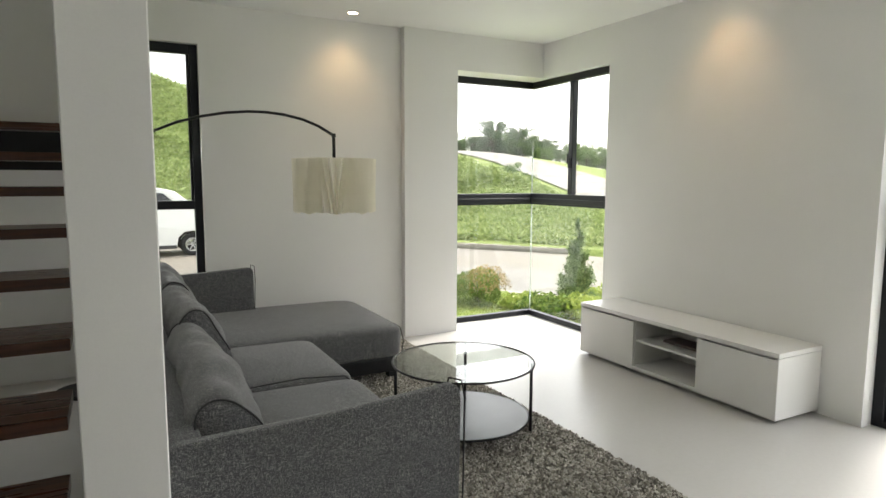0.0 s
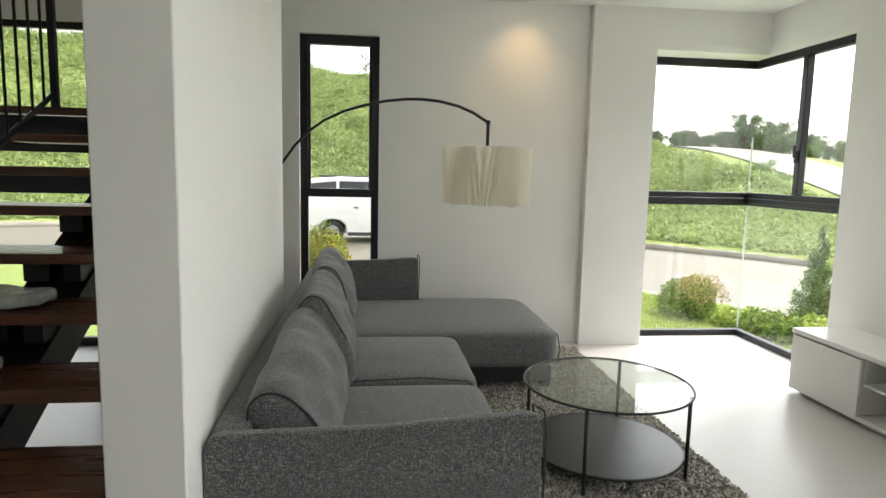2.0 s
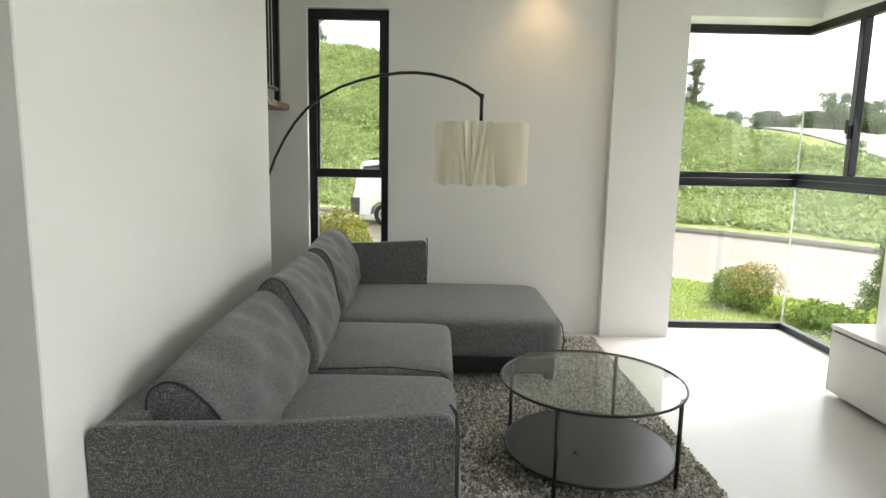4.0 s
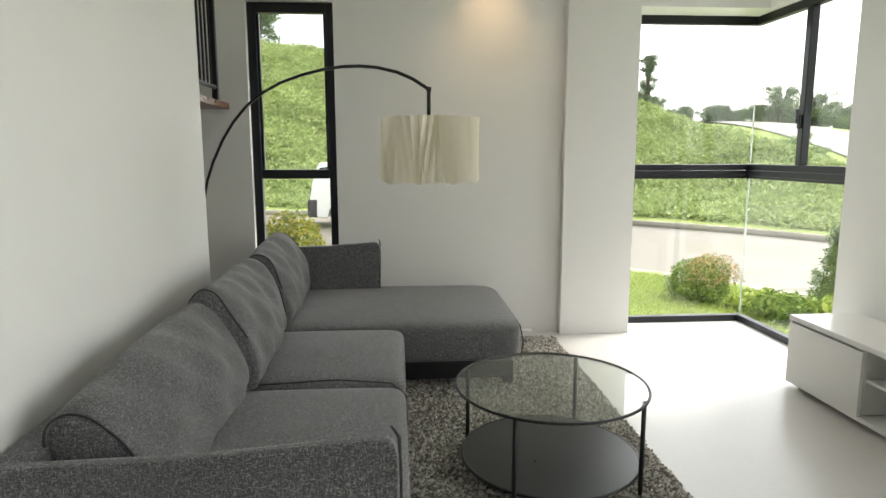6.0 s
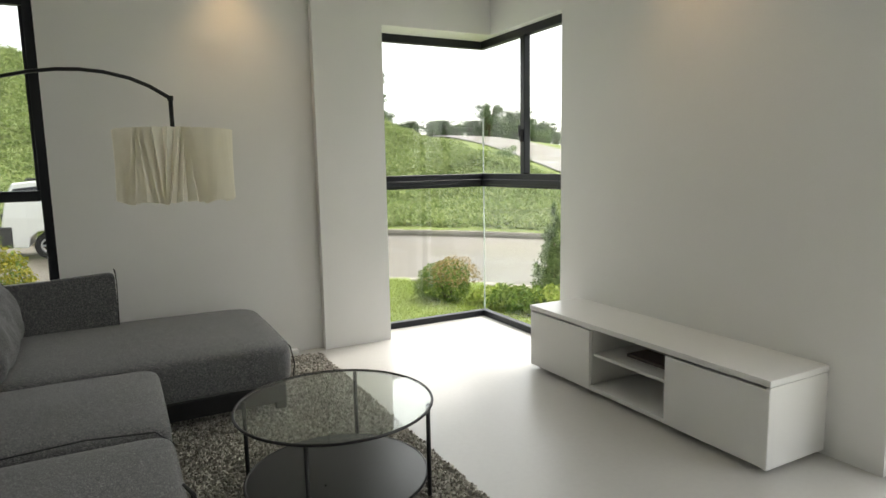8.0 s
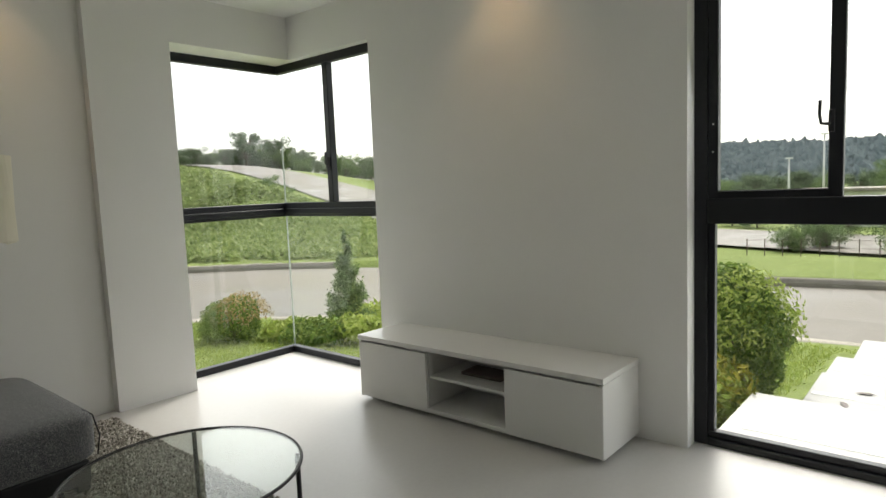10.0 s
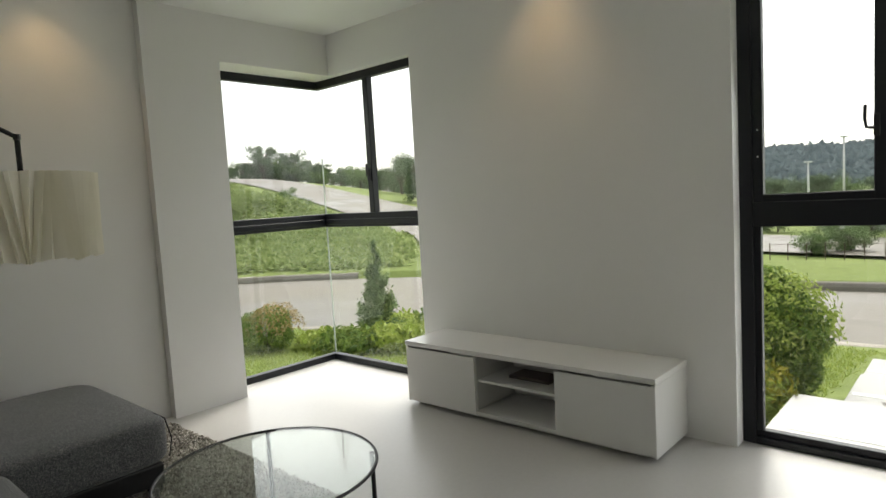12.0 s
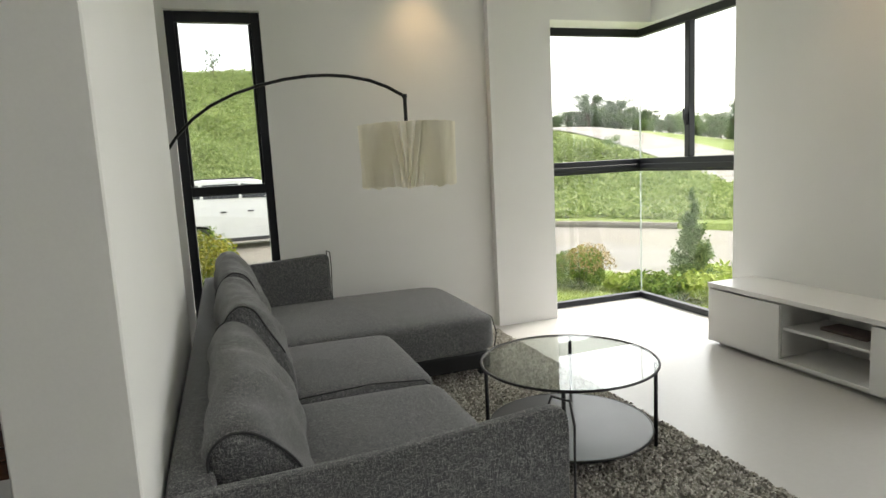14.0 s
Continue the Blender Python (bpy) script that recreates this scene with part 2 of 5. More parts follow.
def disc(cx, cy, z0, z1, r, n=64, bevel=0.0):
    bm = bmesh.new()
    ring = lambda z, q: [bm.verts.new((cx + q * math.cos(2 * math.pi * i / n), cy + q * math.sin(2 * math.pi * i / n), z)) for i in range(n)]
    levels = [ring(z0, r - bevel), ring(z0 + bevel, r), ring(z1 - bevel, r), ring(z1, r - bevel)] if bevel else [ring(z0, r), ring(z1, r)]
    for a, c in zip(levels, levels[1:]):
        for i in range(n):
            bm.faces.new((a[i], a[(i + 1) % n], c[(i + 1) % n], c[i]))
    bm.faces.new(levels[0][::-1])
    bm.faces.new(levels[-1])
    return bm


def superbox(cx, cy, cz, hx, hy, hz, e=0.35, nu=28, nv=18, crown=0.0, shape=None):
    """A stuffed cushion: a box with soft edges, swollen on top by crown."""
    bm = bmesh.new()
    sg = lambda c, p: math.copysign(abs(c) ** p, c)
    rows = []
    for j in range(nv + 1):
        ph = -math.pi / 2 + math.pi * j / nv
        row = []
        for i in range(nu):
            th = 2 * math.pi * i / nu
            x, y, z = sg(math.cos(ph), e) * sg(math.cos(th), e * 0.7), sg(math.cos(ph), e) * sg(math.sin(th), e * 0.7), sg(math.sin(ph), e)
            bulge = crown * max(0, 1 - x * x) * max(0, 1 - y * y)
            p = Vector((x * hx, y * hy, z * hz + (bulge if z > 0 else 0)))
            if shape:
                p = shape(p)
            row.append(bm.verts.new(Vector((cx, cy, cz)) + p))
        rows.append(row)
    for a, c in zip(rows, rows[1:]):
        for i in range(nu):
            bm.faces.new((a[i], a[(i + 1) % nu], c[(i + 1) % nu], c[i]))
    bmesh.ops.remove_doubles(bm, verts=bm.verts, dist=1e-5)
    return bm

# ---- the house: setting ----
XW, YB, ZC = 4.54, 5.84, 2.88        # inner faces of the television wall and the back wall, ceiling
T = 0.26                              # outer wall thickness


def structure(name, bm, mat, label, category, smooth=False):
    return tagged(mesh_ob(name, bm, mat, smooth), label, category, kind="structure")


structure("floor", box(-3.2, 4.72, -3.2, 6.12, -0.2, 0.0), M_floor, "pale grey seamless screed floor with a soft sheen", "floor")
structure("ceiling", box(-3.2, 4.8, -3.2, 6.1, ZC, ZC + 0.2), M_ceiling, "plain white painted ceiling", "ceiling")

# back wall with the tall window and the stair window
WT0, WT1, ZT = 0.572, 1.212, 2.56      # tall window, window heads
WS0, WS1 = -2.3, -1.0                 # stair window
bm = box(-3.2, WS0, YB, YB + T, 0, ZC)
box(WS1, WT0, YB, YB + T, 0, ZC, bm=bm)
box(WT1, 3.53, YB, YB + T, 0, ZC, bm=bm)
box(WS0, WS1, YB, YB + T, ZT, ZC, bm=bm)
box(WT0, WT1, YB, YB + T, ZT, ZC, bm=bm)
structure("wall_back", bm, M_wall, "white painted wall with tall window openings", "wall")
# the pier beside the corner window and the beam above it
bm = box(2.968, 3.53, 5.765, YB - 0.003, 0, ZC)
box(3.53, XW, 5.765, YB + T, 2.54, ZC, bm=bm)
box(XW, XW + 0.2, 4.80, YB + T, 2.54, ZC, bm=bm)
structure("wall_pier", bm, M_wall, "white painted pier and beam round the corner window", "wall")
# television wall, with the opening of the large window
# the opening's unseen run towards -y is added to let in more light
DW0, DW1 = -1.2, 2.50
# unseen stretch of wall, added to close the room and its light
structure("wall_front_unseen", box(XW, XW + 0.2, -3.2, DW0, 0, ZC), M_wall, "plain white wall out of view, added to close the room", "wall")
structure("wall_lintel", box(XW, XW + 0.2, DW0, DW1, ZT + 0.06, ZC), M_wall, "white painted lintel above the large window", "wall")
structure("wall_television", box(XW, XW + 0.2, DW1, 4.80, 0, ZC), M_wall, "plain white wall out of view, added to close the room behind the low cabinet", "wall")
# both out of view, added only to enclose the room and its light
structure("wall_left_unseen", box(-3.4, -3.2, -3.2, YB + T, 0, ZC), M_wall, "plain white wall out of view, added to close the room", "wall")
structure("wall_rear_unseen", box(-3.4, XW + 0.2, -3.4, -3.2, 0, ZC), M_wall, "plain white wall out of view, added to close the room", "wall")
# wall behind the sofa, beside the stairs
bm = box(0.458, 0.664, 2.27, 4.53, 0, ZC, 0.004, 1)
for p in bm.verts:
    if p.co.y > 4 and p.co.x > 0.6:
        p.co.x -= 0.05
structure("wall_sofa", bm, M_wall, "white painted free-standing wall between stairs and sofa", "wall")


def frame_bars(parent, bars, name="window_frame"):
    for a in bars:
        part(name, box(*a, 0.004, 1), M_frame, parent)


def pane(parent, a, mat=None):
    ob = part("pane", box(*a), mat or M_glass, parent)
    ob.visible_shadow = False
    return ob


# tall window beside the sofa
y0, y1 = 5.90, 5.96
w = base("window_1", 0.93, 5.93, 0, "tall narrow window with a black aluminium frame", "window", kind="structure")
frame_bars(w, [(WT0 - 0.01, WT0 + 0.062, y0, y1, 0, ZT), (WT1 - 0.062, WT1 + 0.01, y0, y1, 0, ZT),
               (WT0 + 0.062, WT1 - 0.062, y0, y1, ZT - 0.075, ZT), (WT0 + 0.062, WT1 - 0.062, y0, y1, 0, 0.07),
               (WT0 + 0.062, WT1 - 0.062, y0 - 0.012, y1, 1.255, 1.325),
               (WT0 + 0.062, WT0 + 0.082, y0 + 0.02, y1, 1.325, ZT - 0.075), (WT1 - 0.082, WT1 - 0.062, y0 + 0.02, y1, 1.325, ZT - 0.075)])
pane(w, (WT0 + 0.05, WT1 - 0.05, 5.93, 5.936, 0.05, 1.27))
pane(w, (WT0 + 0.05, WT1 - 0.05, 5.93, 5.936, 1.31, ZT - 0.05))

# stair window
w = base("window_2", -1.65, 5.93, 0, "tall black-framed window behind the open stairs", "window", kind="structure")
frame_bars(w, [(WS0 - 0.01, WS0 + 0.06, y0, y1, 0, ZT + 0.05), (WS1 - 0.06, WS1 + 0.01, y0, y1, 0, ZT + 0.05),
               (WS0 + 0.06, WS1 - 0.06, y0, y1, ZT - 0.05, ZT + 0.05), (WS0 + 0.06, WS1 - 0.06, y0, y1, 0, 0.07),
               (WS0 + 0.06, WS1 - 0.06, y0 - 0.012, y1, 1.245, 1.39)])
pane(w, (WS0 + 0.05, WS1 - 0.05, 5.93, 5.936, 0.05, 1.27))
pane(w, (WS0 + 0.05, WS1 - 0.05, 5.93, 5.936, 1.31, ZT - 0.03))

# corner window: two panes that meet in glass
CX, CY, BZ0, BZ1 = 4.615, 6.045, 1.235, 1.355
w = base("window_3", CX, CY, 0, "corner window with black frame and butt-jointed glass", "window", kind="structure")
frame_bars(w, [(3.5, CX, CY, CY + 0.06, 2.475, 2.545), (CX, CX + 0.06, 4.77, CY + 0.06, 2.475, 2.545),
               (3.5, CX, CY, CY + 0.06, 0, 0.055), (CX, CX + 0.06, 4.77, CY + 0.06, 0, 0.055),
               (3.5, CX, CY, CY + 0.06, BZ0, BZ1), (CX, CX + 0.06, 4.77, CY + 0.06, BZ0, BZ1),
               (3.5, CX - 0.002, CY - 0.014, CY - 0.002, BZ0 + 0.02, BZ1 - 0.05), (CX - 0.014, CX - 0.002, 4.81, CY - 0.016, BZ0 + 0.02, BZ1 - 0.05),
               (3.5, 3.54, CY, CY + 0.06, 0.055, BZ0), (3.5, 3.54, CY, CY + 0.06, BZ1, 2.475),
               (CX, CX + 0.06, 4.77, 4.81, 0.055, BZ0), (CX, CX + 0.06, 4.77, 4.81, BZ1, 2.475),
               (CX - 0.012, CX + 0.05, 5.358, 5.418, BZ1, 2.475)])
pane(w, (3.52, CX + 0.035, CY + 0.03, CY + 0.036, 0.04, BZ0 + 0.01))
pane(w, (3.52, CX + 0.035, CY + 0.03, CY + 0.036, BZ1 - 0.01, 2.49))
pane(w, (CX + 0.03, CX + 0.036, 4.79, CY + 0.028, 0.04, BZ0 + 0.01))
pane(w, (CX + 0.03, CX + 0.036, 4.79, CY + 0.028, BZ1 - 0.01, 2.49))
part("glass_joint", box(CX + 0.025, CX + 0.037, CY + 0.022, CY + 0.029, 0.055, BZ0), M_edge, w, "pale glass joint")
part("glass_joint", box(CX + 0.025, CX + 0.037, CY + 0.022, CY + 0.029, BZ1, 1.86), M_edge, w, "pale glass joint")
bm = box(CX - 0.032, CX - 0.012, 5.373, 5.403, 1.62, 1.72, 0.004)
box(CX - 0.05, CX - 0.032, 5.378, 5.398, 1.66, 1.76, 0.004, bm=bm)
part("handle", bm, M_black, w, "small black window handle")

# large window beside the television wall
DX = XW + 0.105
w = base("window_4", DX, 1.0, 0, "large black-framed window onto the front steps", "window", kind="structure")
M1, M2, M3 = 1.872, 1.235, 0.0
bars = [(DX, DX + 0.07, DW1 - 0.065, DW1 + 0.01, 0, ZT + 0.06), (DX, DX + 0.07, DW0 - 0.01, DW0 + 0.065, 0, ZT + 0.06),
        (DX, DX + 0.07, DW0 + 0.065, DW1 - 0.065, 0, 0.04), (DX + 0.02, DX + 0.07, DW0 + 0.065, DW1 - 0.065, 0.04, 0.075),
        (DX, DX + 0.07, DW0 + 0.065, DW1 - 0.065, 1.195, 1.325), (DX, DX + 0.07, DW0 + 0.065, DW1 - 0.065, ZT - 0.02, ZT + 0.06),
        (DX + 0.015, DX + 0.06, DW1 - 0.1, DW1 - 0.065, 0.075, 1.195), (DX + 0.01, DX + 0.06, DW1 - 0.115, DW1 - 0.065, 1.325, ZT - 0.02),
        (DX + 0.01, DX + 0.06, M1 - 0.03, M1 + 0.03, 1.325, ZT - 0.02), (DX + 0.01, DX + 0.06, M2 - 0.05, M2 + 0.05, 0.075, 1.195),
        (DX + 0.01, DX + 0.06, M2 - 0.05, M2 + 0.05, 1.325, ZT - 0.02), (DX + 0.01, DX + 0.06, M3 - 0.05, M3 + 0.05, 0.075, 1.195),
        (DX + 0.01, DX + 0.06, M3 - 0.05, M3 + 0.05, 1.325, ZT - 0.02), (DX + 0.012, DX + 0.058, DW1 - 0.115, M1 + 0.03, 1.325, 1.36)]
frame_bars(w, bars)
for ya, yb in ((DW0 + 0.05, M3 - 0.04), (M3 + 0.04, M2 - 0.04), (M2 + 0.04, DW1 - 0.08)):
    pane(w, (DX + 0.035, DX + 0.041, ya, yb, 0.06, 1.21))
    pane(w, (DX + 0.035, DX + 0.041, ya, yb, 1.31, ZT - 0.01))
bm = box(DX - 0.014, DX + 0.008, M1 + 0.005, M1 + 0.03, 1.62, 1.72, 0.004)
tube([(DX - 0.02, M1 + 0.02, 1.655), (DX - 0.03, M1 + 0.055, 1.66), (DX - 0.03, M1 + 0.062, 1.70), (DX - 0.03, M1 + 0.06, 1.765)], 0.008, 8, bm=bm)
part("handle", bm, M_black, w, "black cam handle")
for z in (1.56, 1.70):
    part("screw", box(DX + 0.004, DX + 0.0095, DW1 - 0.095, DW1 - 0.088, z, z + 0.007, 0.001, 1), M_white, w, "small pale screw cap")

# ---- stairs ----
RISE, RUN, Y1, Z1ST = 0.179, 0.332, 1.743, 0.208
st = base("staircase", -0.165, 2.0, 0, "open-riser stairs, red-brown wooden treads on black steel", "staircase")
SX0, SX1 = -0.84, 0.40
tread_bm = box(SX0, SX1, 0, 0.31, -0.045, 0, 0.004, 2)
first = part("tread", tread_bm, M_wood, st, "polished red-brown wooden tread")
first.matrix_world = pose(0, Y1, Z1ST)
tread_mesh = first.data
for i in range(1, 9):
    o = new("tread", tread_mesh)
    o.parent = st
    o.matrix_parent_inverse = st.matrix_world.inverted()
    o.matrix_world = pose(0, Y1 + RUN * i, Z1ST + RISE * i)
YL, ZL = Y1 + RUN * 9, Z1ST + RISE * 9
part("landing", box(-1.82, 0.43, YL, YB - 0.004, ZL - 0.045, ZL, 0.004), M_wood, st, "red-brown wooden landing")
part("landing_beam", box(-1.82, 0.41, YL + 0.06, YL + 0.12, ZL - 0.27, ZL - 0.05), M_black, st, "black steel beam")
for xs, ws in ((-0.335, 0.125), (-0.175, 0.09)):
    bm = bmesh.new()
    sl = RISE / RUN
    prof = [(Y1 - 0.05, 0.0), (Y1 + 0.33, 0.0), (YL + 0.055, 1.47), (YL + 0.055, 1.66)]
    va = [bm.verts.new((xs, a, c)) for a, c in prof]
    vb = [bm.verts.new((xs + ws, a, c)) for a, c in prof]
    bm.faces.new(va[::-1])
    bm.faces.new(vb)
    for i in range(len(prof)):
        k = (i + 1) % len(prof)
        bm.faces.new((va[i], va[k], vb[k], vb[i]))
    part("stringer", bm, M_black, st, "black steel stringer")
for i in range(9):
    for xs, ws in ((-0.335, 0.125), (-0.175, 0.09)):
        zt = Z1ST + RISE * i - 0.046
        part("tread_bracket", box(xs + 0.01, xs + ws - 0.01, Y1 + RUN * i + 0.05, Y1 + RUN * i + 0.24, zt - 0.08, zt), M_black, st)


def guard(name, label, a, c, bars):
    """A balustrade between a and c (feet of its ends), with a post at each end."""
    a, c = Vector(a), Vector(c)
    g = base(name, *a, label, "railing")
    up = Vector((0, 0, 1))
    part("top_rail", tube([a + up * 0.95, c + up * 0.95], 0.022, 8), M_black, g)
    part("bottom_rail", tube([a + up * 0.09, c + up * 0.09], 0.016, 8), M_black, g)
    for p in (a, c):
        part("post", box(p.x - 0.02, p.x + 0.02, p.y - 0.02, p.y + 0.02, p.z, p.z + 0.95, 0.003, 1), M_black, g)
    for i in range(1, bars):
        p = a.lerp(c, i / bars)
        part("baluster", tube([p + up * 0.09, p + up * 0.94], 0.0085, 6), M_black, g)


guard("landing_railing", "black steel balustrade along the stair landing", (0.40, YL + 0.12, ZL), (0.40, 5.6, ZL), 9)
guard("flight_railing", "black steel balustrade beside the stair flight", (-0.78, YL + 0.06, ZL), (-0.78, Y1 + 0.1, Z1ST), 22)

M_pale_slab = two_tone("pale_crumpled_slab", (0.42, 0.47, 0.47), (0.72, 0.76, 0.75), 14, 0.22, 0.6, 45, rvar=0.1, dist=0.01)


def lay_pale_slab(x0, x1, step, seed):
    """A flat crumpled pale slab lying along a tread."""
    y, z = Y1 + RUN * step, Z1ST + RISE * step
    rs_ = random.Random(seed)
    ph = [rs_.uniform(0, 6) for _ in range(3)]

    def crumple(p):
        q = p.copy()
        q.z += 0.005 * math.sin(38 * p.x + ph[0]) + 0.004 * math.sin(61 * p.y + ph[1] + 9 * p.x)
        q.y += 0.008 * math.sin(21 * p.x + ph[2])
        q.z = max(q.z, -0.03)
        return q
    bm = superbox((x0 + x1) / 2, y + 0.15, z + 0.031, (x1 - x0) / 2, 0.105, 0.03, 0.4, 40, 16, 0.008, crumple)
    tagged(mesh_ob("pale_slab", bm, M_pale_slab, True), "crumpled pale slab lying on a stair tread", "packaging", "plastic film on the stairs")


lay_pale_slab(-0.72, -0.11, 4, 5)
lay_pale_slab(-0.72, -0.15, 3, 8)

# ---- sofa ----
sofa = base("sofa", 1.3, 4.0, 0, "large grey woven L-shaped sofa with chaise and loose back cushions", "sofa")
SXB, SYN, SYF = 0.664, 2.432, 5.775
FZ = 0.032


def soft(name, x0, x1, y0, y1, z0, z1, e=0.28, crown=0.0, label="", shape=None, nu=36, nv=20):
    return part(name, superbox((x0 + x1) / 2, (y0 + y1) / 2, (z0 + z1) / 2, (x1 - x0) / 2, (y1 - y0) / 2, (z1 - z0) / 2, e, nu, nv, crown, shape), M_sofa, sofa, label, True)


part("base", box(SXB + 0.05, 1.63, SYN + 0.04, SYF - 0.04, 0.085, 0.2, 0.01), M_black, sofa, "dark base frame")
part("base", box(1.55, 2.37, 4.59, SYF - 0.04, 0.09, 0.2, 0.01), M_black, sofa, "dark base frame")
for fx, fy in ((0.8, 2.58), (1.55, 2.58), (0.8, 5.68), (2.25, 5.6), (2.35, 4.68), (1.55, 4.3), (0.8, 4.0)):
    part("foot", box(fx - 0.03, fx + 0.03, fy - 0.03, fy + 0.03, FZ if fx > 1.2 and fy < 5.65 else 0.0, 0.09, 0.004), M_black, sofa, "black block foot")
soft("back_frame", SXB, SXB + 0.115, SYN + 0.005, SYF, 0.12, 0.70, 0.14)


def flare(p):
    """The arm's upper front corner rises to a tip and leans out."""
    q = p.copy()
    f = max(0.0, (p.x + 0.30) / 0.78)
    if p.z > 0:
        q.z += 0.045 * f ** 2 * (p.z / 0.31)
    t = min(max((p.z + 0.31) / 0.62, 0), 1)
    q.y = -0.075 + (p.y + 0.075) * (1 - 0.72 * t ** 1.6) - 0.012 * t
    return q


soft("arm", SXB, 1.67, SYN, SYN + 0.15, 0.09, 0.715, 0.12, 0, "", flare, 40, 24)
soft("arm", SXB + 0.1, 1.535, SYF - 0.21, SYF - 0.03, 0.2, 0.765, 0.12, 0, "", flare, 40, 24)
YM, YS = 3.655, 4.555                 # joints between the seats and before the chaise
soft("seat_cushion", 0.82, 1.705, 2.60, YM - 0.003, 0.16, 0.435, 0.22, 0.025)
soft("seat_cushion", 0.82, 1.705, YM + 0.003, YS - 0.003, 0.16, 0.435, 0.22, 0.025)
soft("chaise_cushion", 0.82, 2.43, YS + 0.003, SYF - 0.02, 0.185, 0.44, 0.26, 0.02)


def piping(points, parent=None):
    part("piping", tube(points, 0.0035, 6), M_piping, parent or sofa, "dark seam piping", True)


# side outline of a back cushion, from its foot behind round the head to its foot in front
PROFILE = [(0.815, 0.43), (0.79, 0.56), (0.765, 0.68), (0.757, 0.76), (0.778, 0.825), (0.825, 0.86), (0.885, 0.845), (0.935, 0.785),
           (0.98, 0.70), (1.015, 0.60), (1.033, 0.51), (1.018, 0.445), (0.96, 0.428), (0.88, 0.425)]


def back_cushion(y0, y1, za, zb, near_out=0.0, far_out=0.0, ear=0.0, seed=0.0):
    """A loose back cushion with flat stitched ends; its head runs from za to zb and it may stand skew."""
    bm = bmesh.new()
    prof = [Vector((x, 0, z)) for x, z in PROFILE]
    n, k = len(prof), 4
    fine = []
    for i in range(n):
        p0, p1, p2, p3 = prof[i - 1], prof[i], prof[(i + 1) % n], prof[(i + 2) % n]
        for q in range(k):
            t = q / k
            fine.append(0.5 * (2 * p1 + (p2 - p0) * t + (2 * p0 - 5 * p1 + 4 * p2 - p3) * t * t + (3 * p1 - p0 - 3 * p2 + p3) * t ** 3))
    mid = sum(fine, Vector()) / len(fine)

    def spot(p, v, swell):
        h = (p.z - 0.425) / (0.86 - 0.425)
        top = za + (zb - za) * v + 0.03 * math.sin(math.pi * v) ** 0.6
        x = mid.x + (p.x - mid.x) * swell
        z = 0.425 + h * (top - 0.425)
        z = z if h < 0.2 else 0.425 + (z - 0.425) * (0.96 + 0.04 * swell)
        belly = math.sin(math.pi * v) ** 0.7
        x += 0.022 * belly * (1 if p.x > mid.x else -0.3) * math.sin(math.pi * min(max(h, 0), 1))
        x += near_out * (1 - v) + far_out * v
        lump = 0.007 * math.sin(9 * v + 4 * h + seed) + 0.005 * math.sin(17 * v - 6 * h + 2 * seed) + 0.004 * math.sin(31 * v + 11 * h + seed)
        dog = ear * max(0, 1 - v / 0.3) ** 1.6 * max(0.0, h - 0.55) / 0.45
        return Vector((x + lump, y0 + (y1 - y0) * v - 0.8 * dog, z + lump * h + dog))
    rings = [(0.0, 0.55), (0.0, 0.82), (0.004, 0.93), (0.018, 0.985)] + [(0.018 + 0.964 * j / 26, 1.0) for j in range(1, 26)] + [(0.982, 0.985), (0.996, 0.93), (1.0, 0.82), (1.0, 0.55)]
    rows = []
    for v, q in rings:
        row = []
        for p in fine:
            d = spot(p, v, 1.0)
            c = spot(Vector((mid.x, 0, mid.z)), v, 1.0)
            e = c + (d - c) * q
            if q < 0.6:
                e.y += -0.012 if v < 0.5 else 0.012
            row.append(bm.verts.new(e))
        rows.append(row)
    w = len(fine)
    for a, c in zip(rows, rows[1:]):
        for i in range(w):
            bm.faces.new((a[i], a[(i + 1) % w], c[(i + 1) % w], c[i]))
    for row in (rows[0][::-1], rows[-1]):
        o = bm.verts.new(sum((p.co for p in row), Vector()) / w)
        for i in range(w):
            bm.faces.new((row[i], row[(i + 1) % w], o))
    seams = []
    for v, dy, lo, hi in ((0.005, -0.003, 8, 34), (0.995, 0.003, 8, 48)):
        c = spot(Vector((mid.x, 0, mid.z)), v, 1.0)
        seams.append([c + (spot(p, v, 1.0) - c) * 0.985 + Vector((0, dy, 0)) for p in fine[lo:hi]])
    ob = part("back_cushion", bm, M_sofa, sofa, "", True)
    for line in seams:
        piping(line, ob)
    return ob


back_cushion(2.575, 3.635, 0.785, 0.825, 0.0, 0.0, 0.0, 0.4)
back_cushion(3.60, 4.53, 0.84, 0.85, 0.045, 0.0, 0.055, 2.1)
back_cushion(4.59, 5.56, 0.855, 0.875, 0.015, -0.01, 0.0, 4.0)

AX, FX = 1.67, 1.535
piping([(AX, SYN - 0.012, 0.12), (AX + 0.007, SYN - 0.016, 0.4), (AX + 0.007, SYN - 0.022, 0.7), (AX + 0.001, SYN - 0.01, 0.765), (AX - 0.015, SYN + 0.06, 0.758), (AX + 0.005, SYN + 0.12, 0.70), (AX + 0.007, SYN + 0.13, 0.44)])
piping([(FX, SYF - 0.215, 0.44), (FX + 0.007, SYF - 0.228, 0.7), (FX + 0.003, SYF - 0.228, 0.806), (FX - 0.005, SYF - 0.13, 0.806), (FX + 0.005, SYF - 0.05, 0.75)])
piping([(2.421, YS + 0.085, 0.2), (2.431, YS + 0.065, 0.3), (2.417, YS + 0.095, 0.40), (2.39, YS + 0.15, 0.422)])
